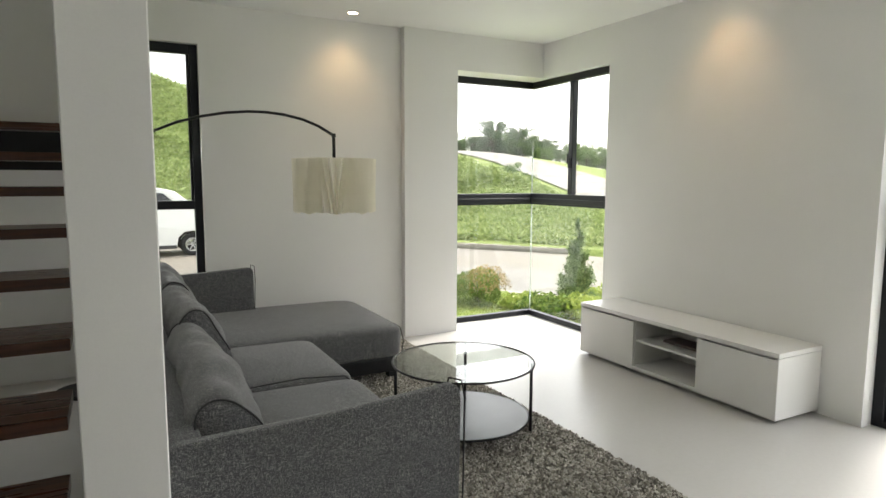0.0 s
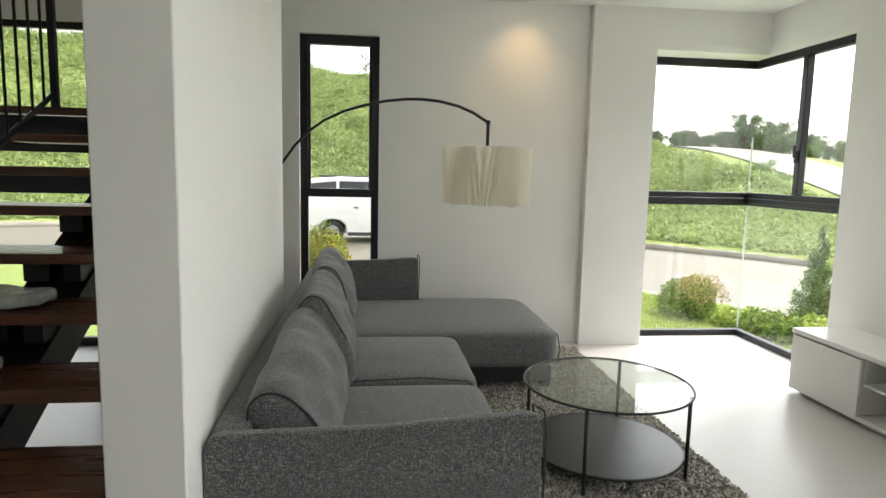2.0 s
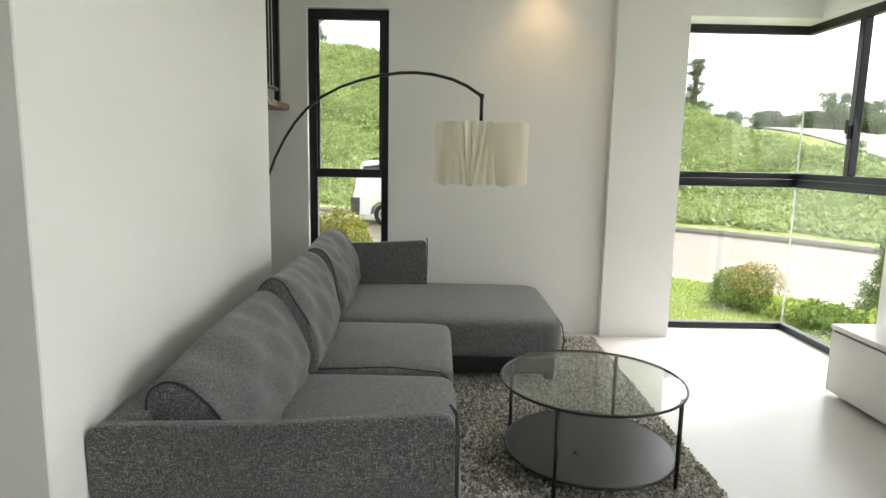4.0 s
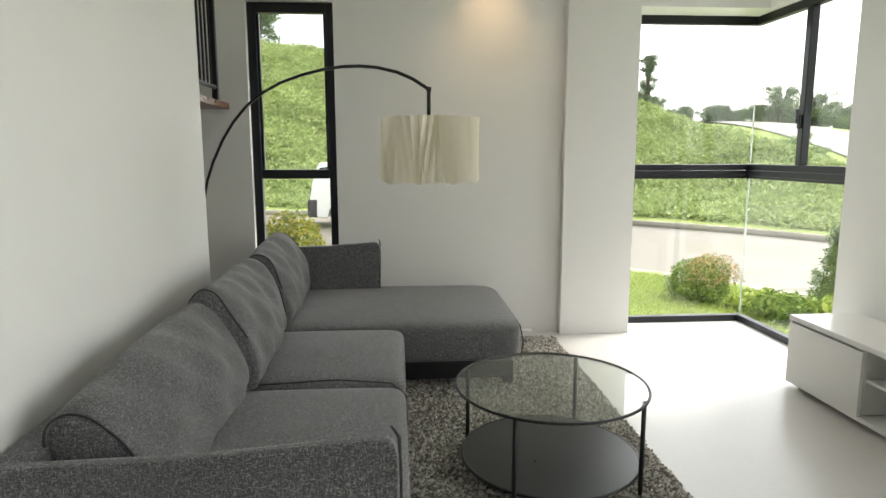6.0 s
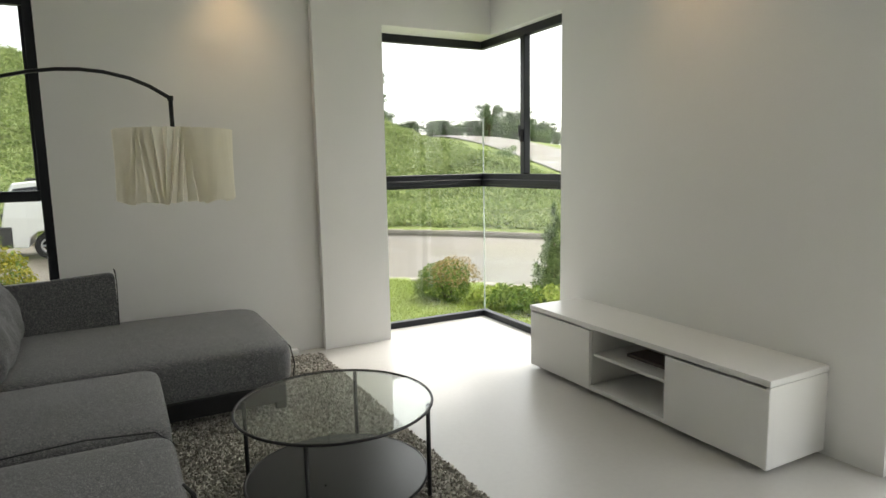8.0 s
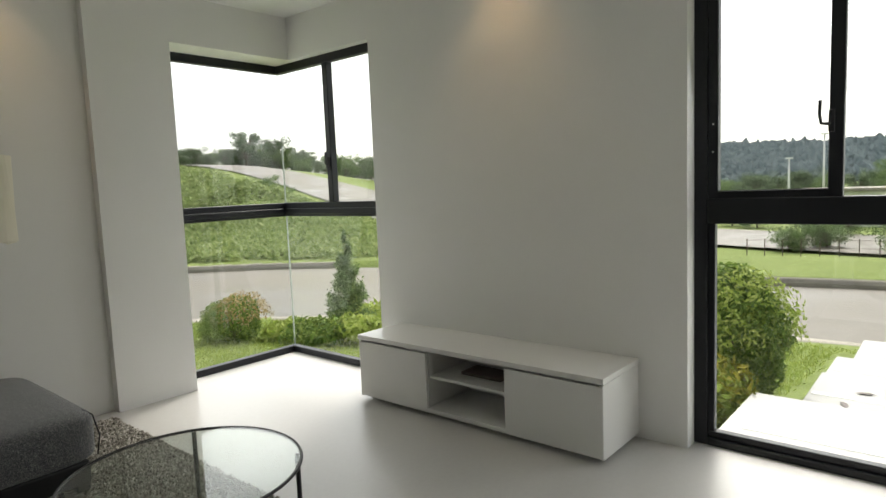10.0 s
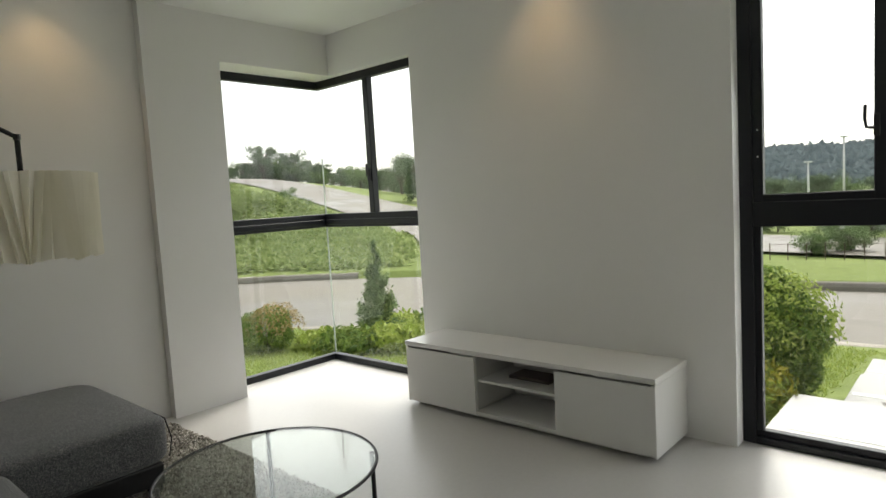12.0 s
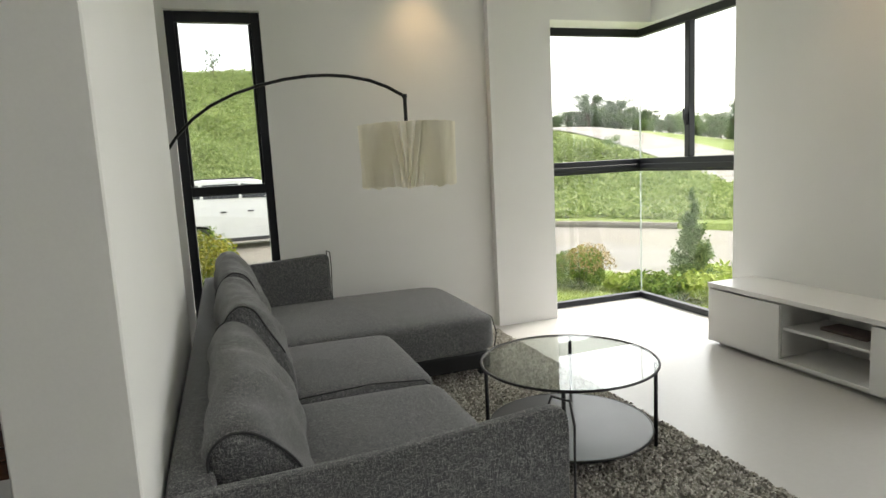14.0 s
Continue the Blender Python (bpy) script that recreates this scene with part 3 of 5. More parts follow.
piping([(1.0, YM, 0.435), (1.4, YM, 0.452), (1.64, YM, 0.43), (1.702, YM, 0.37), (1.706, YM, 0.25)])

# ---- low cabinet ----
cab = base("low_cabinet", 4.32, 3.66, 0, "long low white lacquered television cabinet with an open middle bay", "cabinet")
KX0, KX1, KY0, KY1, KT = 4.095, XW - 0.004, 2.765, 4.57, 0.455
part("top", box(KX0 - 0.004, KX1, KY0 - 0.004, KY1 + 0.004, KT - 0.032, KT, 0.003), M_white, cab, "glossy white top")
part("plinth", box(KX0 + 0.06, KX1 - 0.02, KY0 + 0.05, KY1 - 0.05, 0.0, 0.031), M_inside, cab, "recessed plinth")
part("side_panel", box(KX0 + 0.002, KX1, KY0, KY0 + 0.022, 0.026, KT - 0.036, 0.002), M_white, cab)
part("side_panel", box(KX0 + 0.002, KX1, KY1 - 0.022, KY1, 0.026, KT - 0.036, 0.002), M_white, cab)
part("bottom_panel", box(KX0 + 0.004, KX1, KY0 + 0.022, KY1 - 0.022, 0.032, 0.056, 0.002), M_white, cab)
SA, SB = 3.372, 3.954
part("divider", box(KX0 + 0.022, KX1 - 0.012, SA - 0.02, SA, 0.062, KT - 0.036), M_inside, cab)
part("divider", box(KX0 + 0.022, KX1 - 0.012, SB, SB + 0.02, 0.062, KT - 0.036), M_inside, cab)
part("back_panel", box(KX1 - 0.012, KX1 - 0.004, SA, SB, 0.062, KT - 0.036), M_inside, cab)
part("shelf", box(KX0 + 0.03, KX1 - 0.04, SA + 0.001, SB - 0.001, 0.245, 0.262, 0.002), M_white, cab, "thin white shelf")
part("shelf_support", box(KX0 + 0.25, KX0 + 0.262, 3.62, 3.632, 0.205, 0.245), M_black, cab, "small dark bracket")
part("door", box(KX0, KX0 + 0.02, KY0 + 0.002, SA - 0.006, 0.032, KT - 0.046, 0.002), M_white, cab)
part("door", box(KX0, KX0 + 0.02, SB + 0.006, KY1 - 0.002, 0.032, KT - 0.046, 0.002), M_white, cab)
bm = box(4.25, 4.42, 3.50, 3.80, 0.2625, 0.283, 0.004)
tagged(mesh_ob("set_top_box", bm, M_dark), "flat dark brown box lying on the cabinet shelf", "box")

tagged(mesh_ob("adapter", box(2.66, 2.75, 5.775, 5.832, 0.0, 0.034, 0.006), M_white), "small white plastic box on the floor by the wall", "adapter")

# ---- rug ----
RX0, RX1, RY0, RY1 = 1.15, 2.885, 1.9, 5.64
rug = base("rug", 2.0, 3.8, 0, "thick shaggy grey-brown wool rug", "rug")
part("backing", box(RX0, RX1, RY0, RY1, 0.001, 0.016, 0.004), two_tone("rug_backing", (0.12, 0.112, 0.1), (0.2, 0.19, 0.17), 30, 0.95, 0.3, 120), rug)
rng = np.random.default_rng(3)
NT = 62000
tx, ty = rng.uniform(RX0, RX1, NT), rng.uniform(RY0, RY1, NT)
keep = (tx > 1.45) & (ty > 2.1)
tx, ty = tx[keep], ty[keep]
NT = len(tx)
ang = rng.uniform(0, 2 * np.pi, NT)
ln, wd, ht = rng.uniform(0.016, 0.034, NT), rng.uniform(0.006, 0.012, NT), rng.uniform(0.006, 0.022, NT)
dx, dy = np.cos(ang), np.sin(ang)
vs = np.empty((NT, 5, 3))
for k, (a, s, h) in enumerate(((-1, 1, 0), (-1, -1, 0), (1, -1, 0.6), (1, 1, 0.6), (0.15, 0, 1.0))):
    vs[:, k, 0] = tx + a * ln / 2 * dx - s * wd / 2 * dy
    vs[:, k, 1] = ty + a * ln / 2 * dy + s * wd / 2 * dx
    vs[:, k, 2] = 0.014 + h * ht
off = np.arange(NT)[:, None, None] * 5
fs = (off + np.array([[0, 1, 4], [1, 2, 4], [2, 3, 4], [3, 0, 4]])[None]).reshape(-1, 3)
me = bpy.data.meshes.new("wool_fur")
me.from_pydata(vs.reshape(-1, 3).tolist(), [], fs.tolist())
me.materials.append(M_rug)
pile = tagged(new("wool_fur", me), kind="stuff")
pile.parent = rug
pile.matrix_parent_inverse = rug.matrix_world.inverted()

# ---- coffee table ----
TX, TY, TR = 2.337, 3.565, 0.416
tab = base("coffee_table", TX, TY, 0.03, "round glass coffee table with black steel frame and lower shelf", "table")
circle = lambda r, z, n=72: [(TX + r * math.cos(2 * math.pi * i / n), TY + r * math.sin(2 * math.pi * i / n), z) for i in range(n)]
part("rim", tube(circle(TR, 0.442), 0.0062, 8, True), M_black, tab, "thin black steel rim", True)
part("glass_top", disc(TX, TY, 0.438, 0.446, TR - 0.006, 96), M_tableglass, tab, "tinted clear glass top")
part("shelf", disc(TX, TY, 0.115, 0.123, 0.385, 96, 0.001), M_plate, tab, "smooth dark grey lower shelf")
part("shelf_rim", tube(circle(0.388, 0.118), 0.007, 8, True), M_black, tab, "", True)
for a in (-123.5, -33, 58, 149):
    c, s = math.cos(radians(a)), math.sin(radians(a))
    part("leg", tube([(TX + 0.4 * c, TY + 0.4 * s, 0.03), (TX + 0.4 * c, TY + 0.4 * s, 0.44)], 0.0095, 10), M_black, tab, "", True)

# ---- arc lamp ----
lamp = base("arc_floor_lamp", 0.31, 5.40, 0, "black arc floor lamp with a pleated cream shade", "lamp")
tip, foot = Vector((1.85, 4.425, 0)), Vector((0.388, 5.355, 0))
u = (foot - tip).normalized()
arc = [tip + u * s + Vector((0, 0, z)) for s, z in ((0.0, 1.785), (0.1, 1.845), (0.2, 1.887), (0.33, 1.92), (0.45, 1.936), (0.57, 1.941), (0.72, 1.934), (0.885, 1.912), (1.055, 1.875), (1.215, 1.818), (1.345, 1.748), (1.47, 1.648), (1.575, 1.535), (1.675, 1.392), (1.745, 1.26), (1.795, 1.1), (1.825, 0.9))]
part("arc", tube(arc, 0.0095, 10), M_black, lamp, "thin curved black steel arm", True)
stem = tip + u * 1.825
part("stem", tube([stem + Vector((0, 0, 0.03)), stem + Vector((0, 0, 0.92))], 0.014, 10), M_black, lamp, "", True)
part("foot_plate", disc(stem.x, stem.y, 0.0, 0.03, 0.17, 48, 0.004), M_black, lamp, "round black base")
part("joint", tube([tip + Vector((0, 0, 1.775)), tip + Vector((0, 0, 1.797))], 0.014, 10), M_black, lamp)
part("drop_rod", tube([tip + Vector((0, 0, 1.60)), tip + Vector((0, 0, 1.785))], 0.0105, 10), M_black, lamp, "", True)
# the shade: pleats that gather into fans, alternately at the foot and at the head
bm = bmesh.new()
PERIOD, GROUPS, SUB = 6, 8, 8
NP, Z0, Z1, SR = PERIOD * GROUPS * SUB, 1.295, 1.635, 0.255
rows = []
for j in range(9):
    t = j / 8
    row = []
    for i in range(NP):
        u_ = i / SUB
        a = radians(29) + 2 * math.pi * u_ / (PERIOD * GROUPS) + 0.86 / (GROUPS * 2 * math.pi) * 2 * math.pi * math.sin(2 * math.pi * u_ / PERIOD) * (2 * t - 1) / 1.0
        tri = 1 - 4 * abs((u_ % 1) - 0.5)
        gather = 0.5 + 0.5 * math.cos(2 * math.pi * u_ / PERIOD) * (2 * t - 1)
        r = SR - 0.01 + (0.017 + 0.012 * gather) * tri + 0.004 * math.sin(3 * a + 1)
        z = Z0 + (Z1 - Z0) * t + (0.004 * tri - 0.012 * (1 - gather)) * (1 - t)
        row.append(bm.verts.new((tip.x + r * math.cos(a), tip.y + r * math.sin(a), z)))
    rows.append(row)
for a, c in zip(rows, rows[1:]):
    for i in range(NP):
        bm.faces.new((a[i], a[(i + 1) % NP], c[(i + 1) % NP], c[i]))
part("shade", bm, M_shade, lamp, "cream pleated paper drum shade")
part("shade_ring", tube([(tip.x + 0.215 * math.cos(i / 40 * 2 * math.pi), tip.y + 0.215 * math.sin(i / 40 * 2 * math.pi), 1.62) for i in range(40)], 0.003, 6, True), M_black, lamp)
for a in (0, 60, 120):
    c, s = math.cos(radians(a)) * 0.215, math.sin(radians(a)) * 0.215
    part("spoke", tube([(tip.x - c, tip.y - s, 1.62), (tip.x + c, tip.y + s, 1.62)], 0.003, 6), M_black, lamp)

# ---- downlights ----


def downlight(x, y, aim):
    d = base("downlight", x, y, ZC, "small round recessed ceiling spotlight, lit warm white", "ceiling light", "ceiling spotlights")
    part("trim_ring", tube([(x + 0.045 * math.cos(i / 32 * 2 * math.pi), y + 0.045 * math.sin(i / 32 * 2 * math.pi), ZC - 0.002) for i in range(32)], 0.006, 8, True), M_white, d, "", True)
    part("lens", disc(x, y, ZC - 0.004, ZC - 0.001, 0.04, 32), M_lamp, d, "glowing warm lens")
    la = bpy.data.lights.new("spot_beam", "SPOT")
    la.energy, la.color, la.spot_size, la.spot_blend, la.shadow_soft_size = 5.0, (1.0, 0.62, 0.28), radians(96), 1.0, 0.05
    ob = new("spot_beam", la)
    ob.matrix_world = look((x, y, ZC - 0.02), aim)


downlight(2.40, 5.545, (2.40, 5.72, 2.32))
downlight(4.22, 3.58, (4.40, 3.58, 2.32))

# ---- outdoors: ground ----
OX, OY = 1.3, 1.0           # hub of the ground sheet
RCX, RCY = -2.0, 2.0        # centre of the road's bend


def smooth01(v):
    v = np.clip(v, 0, 1)
    return v * v * (3 - 2 * v)


def road_level(th):
    return -0.72 - 0.2 * smooth01((th - 25) / 50) + 0.12 * smooth01((2 - th) / 25)


def road_outer(th):
    return 20.2 + 2.0 * smooth01((12 - th) / 20) + 0.4 * np.sin(np.radians(th * 4)) - 2.2 * smooth01((th - 55) / 25)


def ground(x, y):
    """Height of the ground, for arrays."""
    x, y = np.asarray(x, float), np.asarray(y, float)
    rc, th = np.hypot(x - RCX, y - RCY), np.degrees(np.arctan2(x - RCX, y - RCY))
    ro, az = np.hypot(x - OX, y - OY), np.degrees(np.arctan2(x - OX, y - OY))
    zr = road_level(th)
    lawn = -0.26 + (zr + 0.06 + 0.26) * smooth01((rc - 5.5) / 7.6)
    out = road_outer(th)
    crest = np.interp(az, [-180, -90, -22, -12, -4, 2, 12, 22, 26, 30, 34, 38, 42, 46, 180],
                      [6, 11, 9.9, 9.7, 8.8, 8.2, 6.6, 4.5, 3.1, 2.2, 1.4, 0.4, -0.1, -0.62, -0.8])
    rise = np.interp(az, [-180, 20, 32, 180], [46, 46, 31, 30])
    verge = zr + 0.16
    lump = 0.22 * np.sin(x * 0.9 + 1.3 * np.sin(y * 0.5)) * np.sin(y * 0.8 + x * 0.2) * smooth01((rc - out - 2) / 6)
    t = smooth01((rc - out - 0.6) / np.maximum(rise - 21, 1) * 0.62 + 0.0) / smooth01(0.62)
    hill = verge + (crest - verge) * np.minimum(t, 1.0) + lump * smooth01((46 - az) / 6)
    hill = hill - (crest + 0.8) * smooth01((ro - rise - 2) / 8) * smooth01((az - 24) / 6)
    far = -0.7 + 6.6 * smooth01((ro - 40) / 60) * (1 - smooth01((az - 28) / 32)) - 1.2 * smooth01((az - 60) / 10) * smooth01((ro - 30) / 30)
    beyond = np.where(ro > 26, np.maximum(hill, far), hill)
    # towards the open side the ground lies low
    beyond = np.where(az > 60, np.where(ro > 18, np.minimum(beyond, zr + 0.12 - 0.75 * smooth01((ro - 18) / 8) - 1.0 * smooth01((ro - 32) / 40)), beyond), beyond)
    z = np.where(rc < 13.0, lawn, np.where(rc < out + 0.15, zr - 0.08, beyond))
    return np.where((x > -3.5) & (x < 4.74) & (y > -3.5) & (y < 6.1), np.minimum(z, -0.24), z)


def grid_mesh(name, X, Y, Z, mat, label, category, kind="structure"):
    h, w = X.shape
    vs = np.stack([X, Y, Z], -1).reshape(-1, 3)
    i = np.arange(h * w).reshape(h, w)
    fs = np.stack([i[:-1, :-1], i[1:, :-1], i[1:, 1:], i[:-1, 1:]], -1).reshape(-1, 4)
    me = bpy.data.meshes.new(name)
    me.from_pydata(vs.tolist(), [], fs.tolist())
    me.materials.append(mat)
    me.polygons.foreach_set("use_smooth", [True] * len(me.polygons))
    return tagged(new(name, me), label, category, kind=kind)


# grass, broad patches and fine blades of colour
M_grass, nt, b = nodes_of("grass", (0.08, 0.14, 0.03), 0.95, 0, 0.1)
v = coords(nt)
broad, fine, mid = noisy(nt, v, 0.16, 4), noisy(nt, v, 7.0, 5, 0.7), noisy(nt, v, 1.1, 4)
c1 = ramp(nt, broad, [(0.35, (0.17, 0.22, 0.066)), (0.65, (0.25, 0.29, 0.1))])
c2 = ramp(nt, fine, [(0.3, (0.09, 0.125, 0.036)), (0.6, (0.2, 0.25, 0.08)), (0.8, (0.3, 0.325, 0.13))])
nt.links.new(mixed(nt, ranged(nt, mid, 0.35, 0.75), c1, c2), b.inputs["Base Color"])
bumped(nt, b, fine, 0.8, 0.05)

rads = np.concatenate([np.linspace(0.5, 12, 30), np.linspace(12.4, 26, 70), np.linspace(26.6, 60, 70), np.geomspace(61, 2600, 60)])
azs = np.radians(np.linspace(-180, 180, 421))
R, A = np.meshgrid(rads, azs, indexing="ij")
GX, GY = OX + R * np.sin(A), OY + R * np.cos(A)
GZ = ground(GX, GY)
GZ = np.where(R > 300, GZ - (R - 300) * 0.004, GZ)
grid_mesh("ground", GX, GY, GZ, M_grass, "green lawn and rough grass hillside", "ground")

# the bending road in concrete, with kerbs
ths = np.linspace(-75, 125, 161)
f = np.linspace(0, 1, 12)
TH, F = np.meshgrid(ths, f, indexing="ij")
RR = 13.0 + (road_outer(TH) - 13.0) * F
grid_mesh("road", RCX + RR * np.sin(np.radians(TH)), RCY + RR * np.cos(np.radians(TH)), road_level(TH) + 0.03 * np.sin(np.pi * F), M_road,
          "pale wet concrete road bending round the lot", "road")


def kerb(name, inner, outer, top, bottom, lo, hi, mat):
    th = np.linspace(lo, hi, 161)
    s, c = np.sin(np.radians(th)), np.cos(np.radians(th))
    zr = road_level(th)
    cols = [(inner(th), zr + bottom), (inner(th), zr + top), (outer(th), zr + top + 0.01), (outer(th), zr + bottom)]
    X = np.stack([RCX + r * s for r, _ in cols], 1)
    Y = np.stack([RCY + r * c for r, _ in cols], 1)
    return grid_mesh(name, X, Y, np.stack([z for _, z in cols], 1), mat, "low weathered concrete kerb along the road", "kerb")


kerb("kerb_inner", lambda t: 12.72 + 0 * t, lambda t: 13.02 + 0 * t, 0.05, -0.1, -75, 125, M_kerb)
kerb("kerb_outer", road_outer, lambda t: road_outer(t) + 0.8, 0.15, -0.1, -75, 48, M_kerb)
kerb("kerb_outer_open", road_outer, lambda t: road_outer(t) + 0.7, 0.15, -0.1, 58, 125, M_kerb)
kerb("kerb_gutter", lambda t: road_outer(t) - 0.02, lambda t: road_outer(t) - 0.006, 0.07, -0.05, -75, 48, M_kerbdark)
kerb("kerb_gutter_open", lambda t: road_outer(t) - 0.02, lambda t: road_outer(t) - 0.006, 0.07, -0.05, 58, 125, M_kerbdark)


def strip(name, pts, width, mat, label):
    """A road along plan points (azimuth, distance from the hub), laid on the ground."""
    P = np.array([(OX + r * math.sin(radians(a)), OY + r * math.cos(radians(a))) for a, r in pts])
    t = np.linspace(0, len(P) - 1, 90)
    k = np.arange(len(P))
    cx, cy = np.interp(t, k, P[:, 0]), np.interp(t, k, P[:, 1])
    for _ in range(40):
        cx[1:-1], cy[1:-1] = (cx[:-2] + cx[1:-1] * 2 + cx[2:]) / 4, (cy[:-2] + cy[1:-1] * 2 + cy[2:]) / 4
    dx, dy = np.gradient(cx), np.gradient(cy)
    n = np.hypot(dx, dy)
    s = np.linspace(-width / 2, width / 2, 9)
    X, Y = cx[:, None] - (dy / n)[:, None] * -s, cy[:, None] - (dx / n)[:, None] * s
    Z = ground(X, Y)
    Z = np.maximum(Z, Z.mean(1, keepdims=True)) + 0.12
    return grid_mesh(name, X, Y, Z, mat, label, "road")


strip("road_branch", [(58, 18.5), (55, 26), (51, 36), (47.5, 48), (43.5, 60), (38.5, 72), (33, 86), (27, 100), (18, 116)], 8.5, M_road, "pale concrete side road climbing behind the grass bank")
strip("road_far", [(66, 36), (72, 33), (80, 30), (88, 28.5), (97, 28)], 7, M_road, "pale concrete parking strip beyond the verge")

# front steps: broad pale slabs
for i, (xa, xb, ya, yb, z) in enumerate(((4.74, 6.12, 0.4, 2.56, -0.15), (6.14, 7.42, 0.9, 2.32, -0.30), (7.44, 8.6, 1.65, 2.37, -0.45), (8.62, 10.2, 1.5, 2.3, -0.62))):
    s = base("step_slab", (xa + xb) / 2, (ya + yb) / 2, z, "broad pale concrete garden step", "step", "front steps")
    part("slab", box(xa, xb, ya, yb, z - 0.3, z, 0.01), M_concrete, s)
    if i == 0:
        part("nosing_strip", box(xa + 0.62, xa + 0.72, ya + 0.85, yb - 0.12, z, z + 0.004), M_stripe, s, "white anti-slip strip")
    else:
        part("nosing_strip", box(xa + 0.06, xa + 0.13, yb - 0.55, yb - 0.03, z, z + 0.004), M_stripe, s, "white anti-slip strip")
        part("nosing_strip", box(xa + 0.62, xa + 0.69, yb - 0.55, yb - 0.03, z, z + 0.004), M_stripe, s, "white anti-slip strip")

# ---- plants ----


def leaf_material(name, stops, rough=0.6):
    m, nt, b = nodes_of(name, stops[1][1], rough, 0, 0.25)
    gi = nt.nodes.new("ShaderNodeNewGeometry")
    c = ramp(nt, gi.outputs["Random Per Island"], stops)
    v = coords(nt)
    dark = mixed(nt, ranged(nt, noisy(nt, v, 2.2), 0.0, 0.55), c, stops[0][1])
    nt.links.new(dark, b.inputs["Base Color"])
    tr = nt.nodes.new("ShaderNodeBsdfTranslucent")
    nt.links.new(dark, tr.inputs[0])
    ms = nt.nodes.new("ShaderNodeMixShader")
    ms.inputs[0].default_value = 0.35
    nt.links.new(b.outputs[0], ms.inputs[1])
    nt.links.new(tr.outputs[0], ms.inputs[2])
    nt.links.new(ms.outputs[0], nt.nodes["Material Output"].inputs[0])
    return m


L_green = leaf_material("leaf_green", [(0.0, (0.04, 0.085, 0.018)), (0.5, (0.09, 0.17, 0.035)), (1.0, (0.17, 0.27, 0.07))])
# dark tree leaves, paled in base colour to paint haze over the treeline
L_dark_haze = leaf_material("leaf_dark_haze", [(0.0, (0.075, 0.11, 0.066)), (0.5, (0.15, 0.205, 0.115)), (1.0, (0.25, 0.31, 0.18))])
L_yellow = leaf_material("leaf_yellow", [(0.0, (0.13, 0.14, 0.015)), (0.5, (0.3, 0.29, 0.035)), (1.0, (0.46, 0.40, 0.06))])
L_red = leaf_material("leaf_russet", [(0.0, (0.26, 0.195, 0.07)), (0.5, (0.45, 0.305, 0.15)), (1.0, (0.52, 0.43, 0.22))])
L_lime = leaf_material("leaf_lime", [(0.0, (0.08, 0.14, 0.025)), (0.5, (0.18, 0.27, 0.06)), (1.0, (0.33, 0.4, 0.11))])
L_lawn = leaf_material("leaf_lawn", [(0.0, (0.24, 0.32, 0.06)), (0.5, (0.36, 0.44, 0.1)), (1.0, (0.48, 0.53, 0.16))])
L_weed = leaf_material("leaf_weed", [(0.0, (0.16, 0.225, 0.07)), (0.5, (0.33, 0.41, 0.15)), (1.0, (0.5, 0.55, 0.25))])
L_conifer = leaf_material("leaf_conifer", [(0.0, (0.09, 0.15, 0.06)), (0.5, (0.18, 0.26, 0.1)), (1.0, (0.29, 0.37, 0.16))])
# far woods: the blue-grey base colour paints in distance haze
L_far_haze = leaf_material("leaf_far_wood_haze", [(0.0, (0.12, 0.155, 0.165)), (0.5, (0.19, 0.235, 0.245)), (1.0, (0.28, 0.325, 0.33))], 0.9)
M_bark = two_tone("bark", (0.07, 0.052, 0.038), (0.16, 0.125, 0.095), 6, 0.9, 0.5, 40)


def leaf_mesh(name, P, N, L, W, mat, rng, drop=0.25):
    """One mesh of folded leaves at points P, facing about N, of lengths L and widths W."""
    n = len(P)
    d = rng.normal(size=(n, 3))
    d -= (d * N).sum(1, keepdims=True) * N
    d /= np.linalg.norm(d, axis=1, keepdims=True)
    d[:, 2] -= drop
    d /= np.linalg.norm(d, axis=1, keepdims=True)
    s = np.cross(N, d)
    s /= np.linalg.norm(s, axis=1, keepdims=True) + 1e-9
    up = np.cross(d, s)
    L, W = np.broadcast_to(L, n)[:, None], np.broadcast_to(W, n)[:, None]
    vs = np.stack([P, P + d * L * 0.5 + s * W * 0.5 + up * W * 0.15, P + d * L - up * L * 0.1, P + d * L * 0.5 - s * W * 0.5 + up * W * 0.15], 1)
    o = np.arange(n)[:, None, None] * 4
    fs = (o + np.array([[0, 1, 2], [0, 2, 3]])[None]).reshape(-1, 3)
    me = bpy.data.meshes.new(name)
    me.from_pydata(vs.reshape(-1, 3).tolist(), [], fs.tolist())
    me.materials.append(mat)
    return me


def blob_points(rng, n, rx, ry, rz, cz, lumps=9, rough=0.28, top=None):
    """Points near the lumpy outside of a crown, and outward directions."""
    u = rng.normal(size=(n, 3))
    u /= np.linalg.norm(u, axis=1, keepdims=True)
    k = rng.normal(size=(lumps, 3))
    k /= np.linalg.norm(k, axis=1, keepdims=True)
    amp = (np.maximum((u[:, None] * k[None]).sum(2) - 0.55, 0) * 2.2).max(1)
    rad = (1 - rough) + rough * amp * 1.6
    rad *= np.where(rng.random(n) < 0.75, rng.uniform(0.86, 1.04, n), rng.uniform(0.35, 0.9, n))
    P = u * rad[:, None] * np.array([rx, ry, rz]) + np.array([0, 0, cz])
    N = u + rng.normal(size=(n, 3)) * 0.5
    return P, N / np.linalg.norm(N, axis=1, keepdims=True)


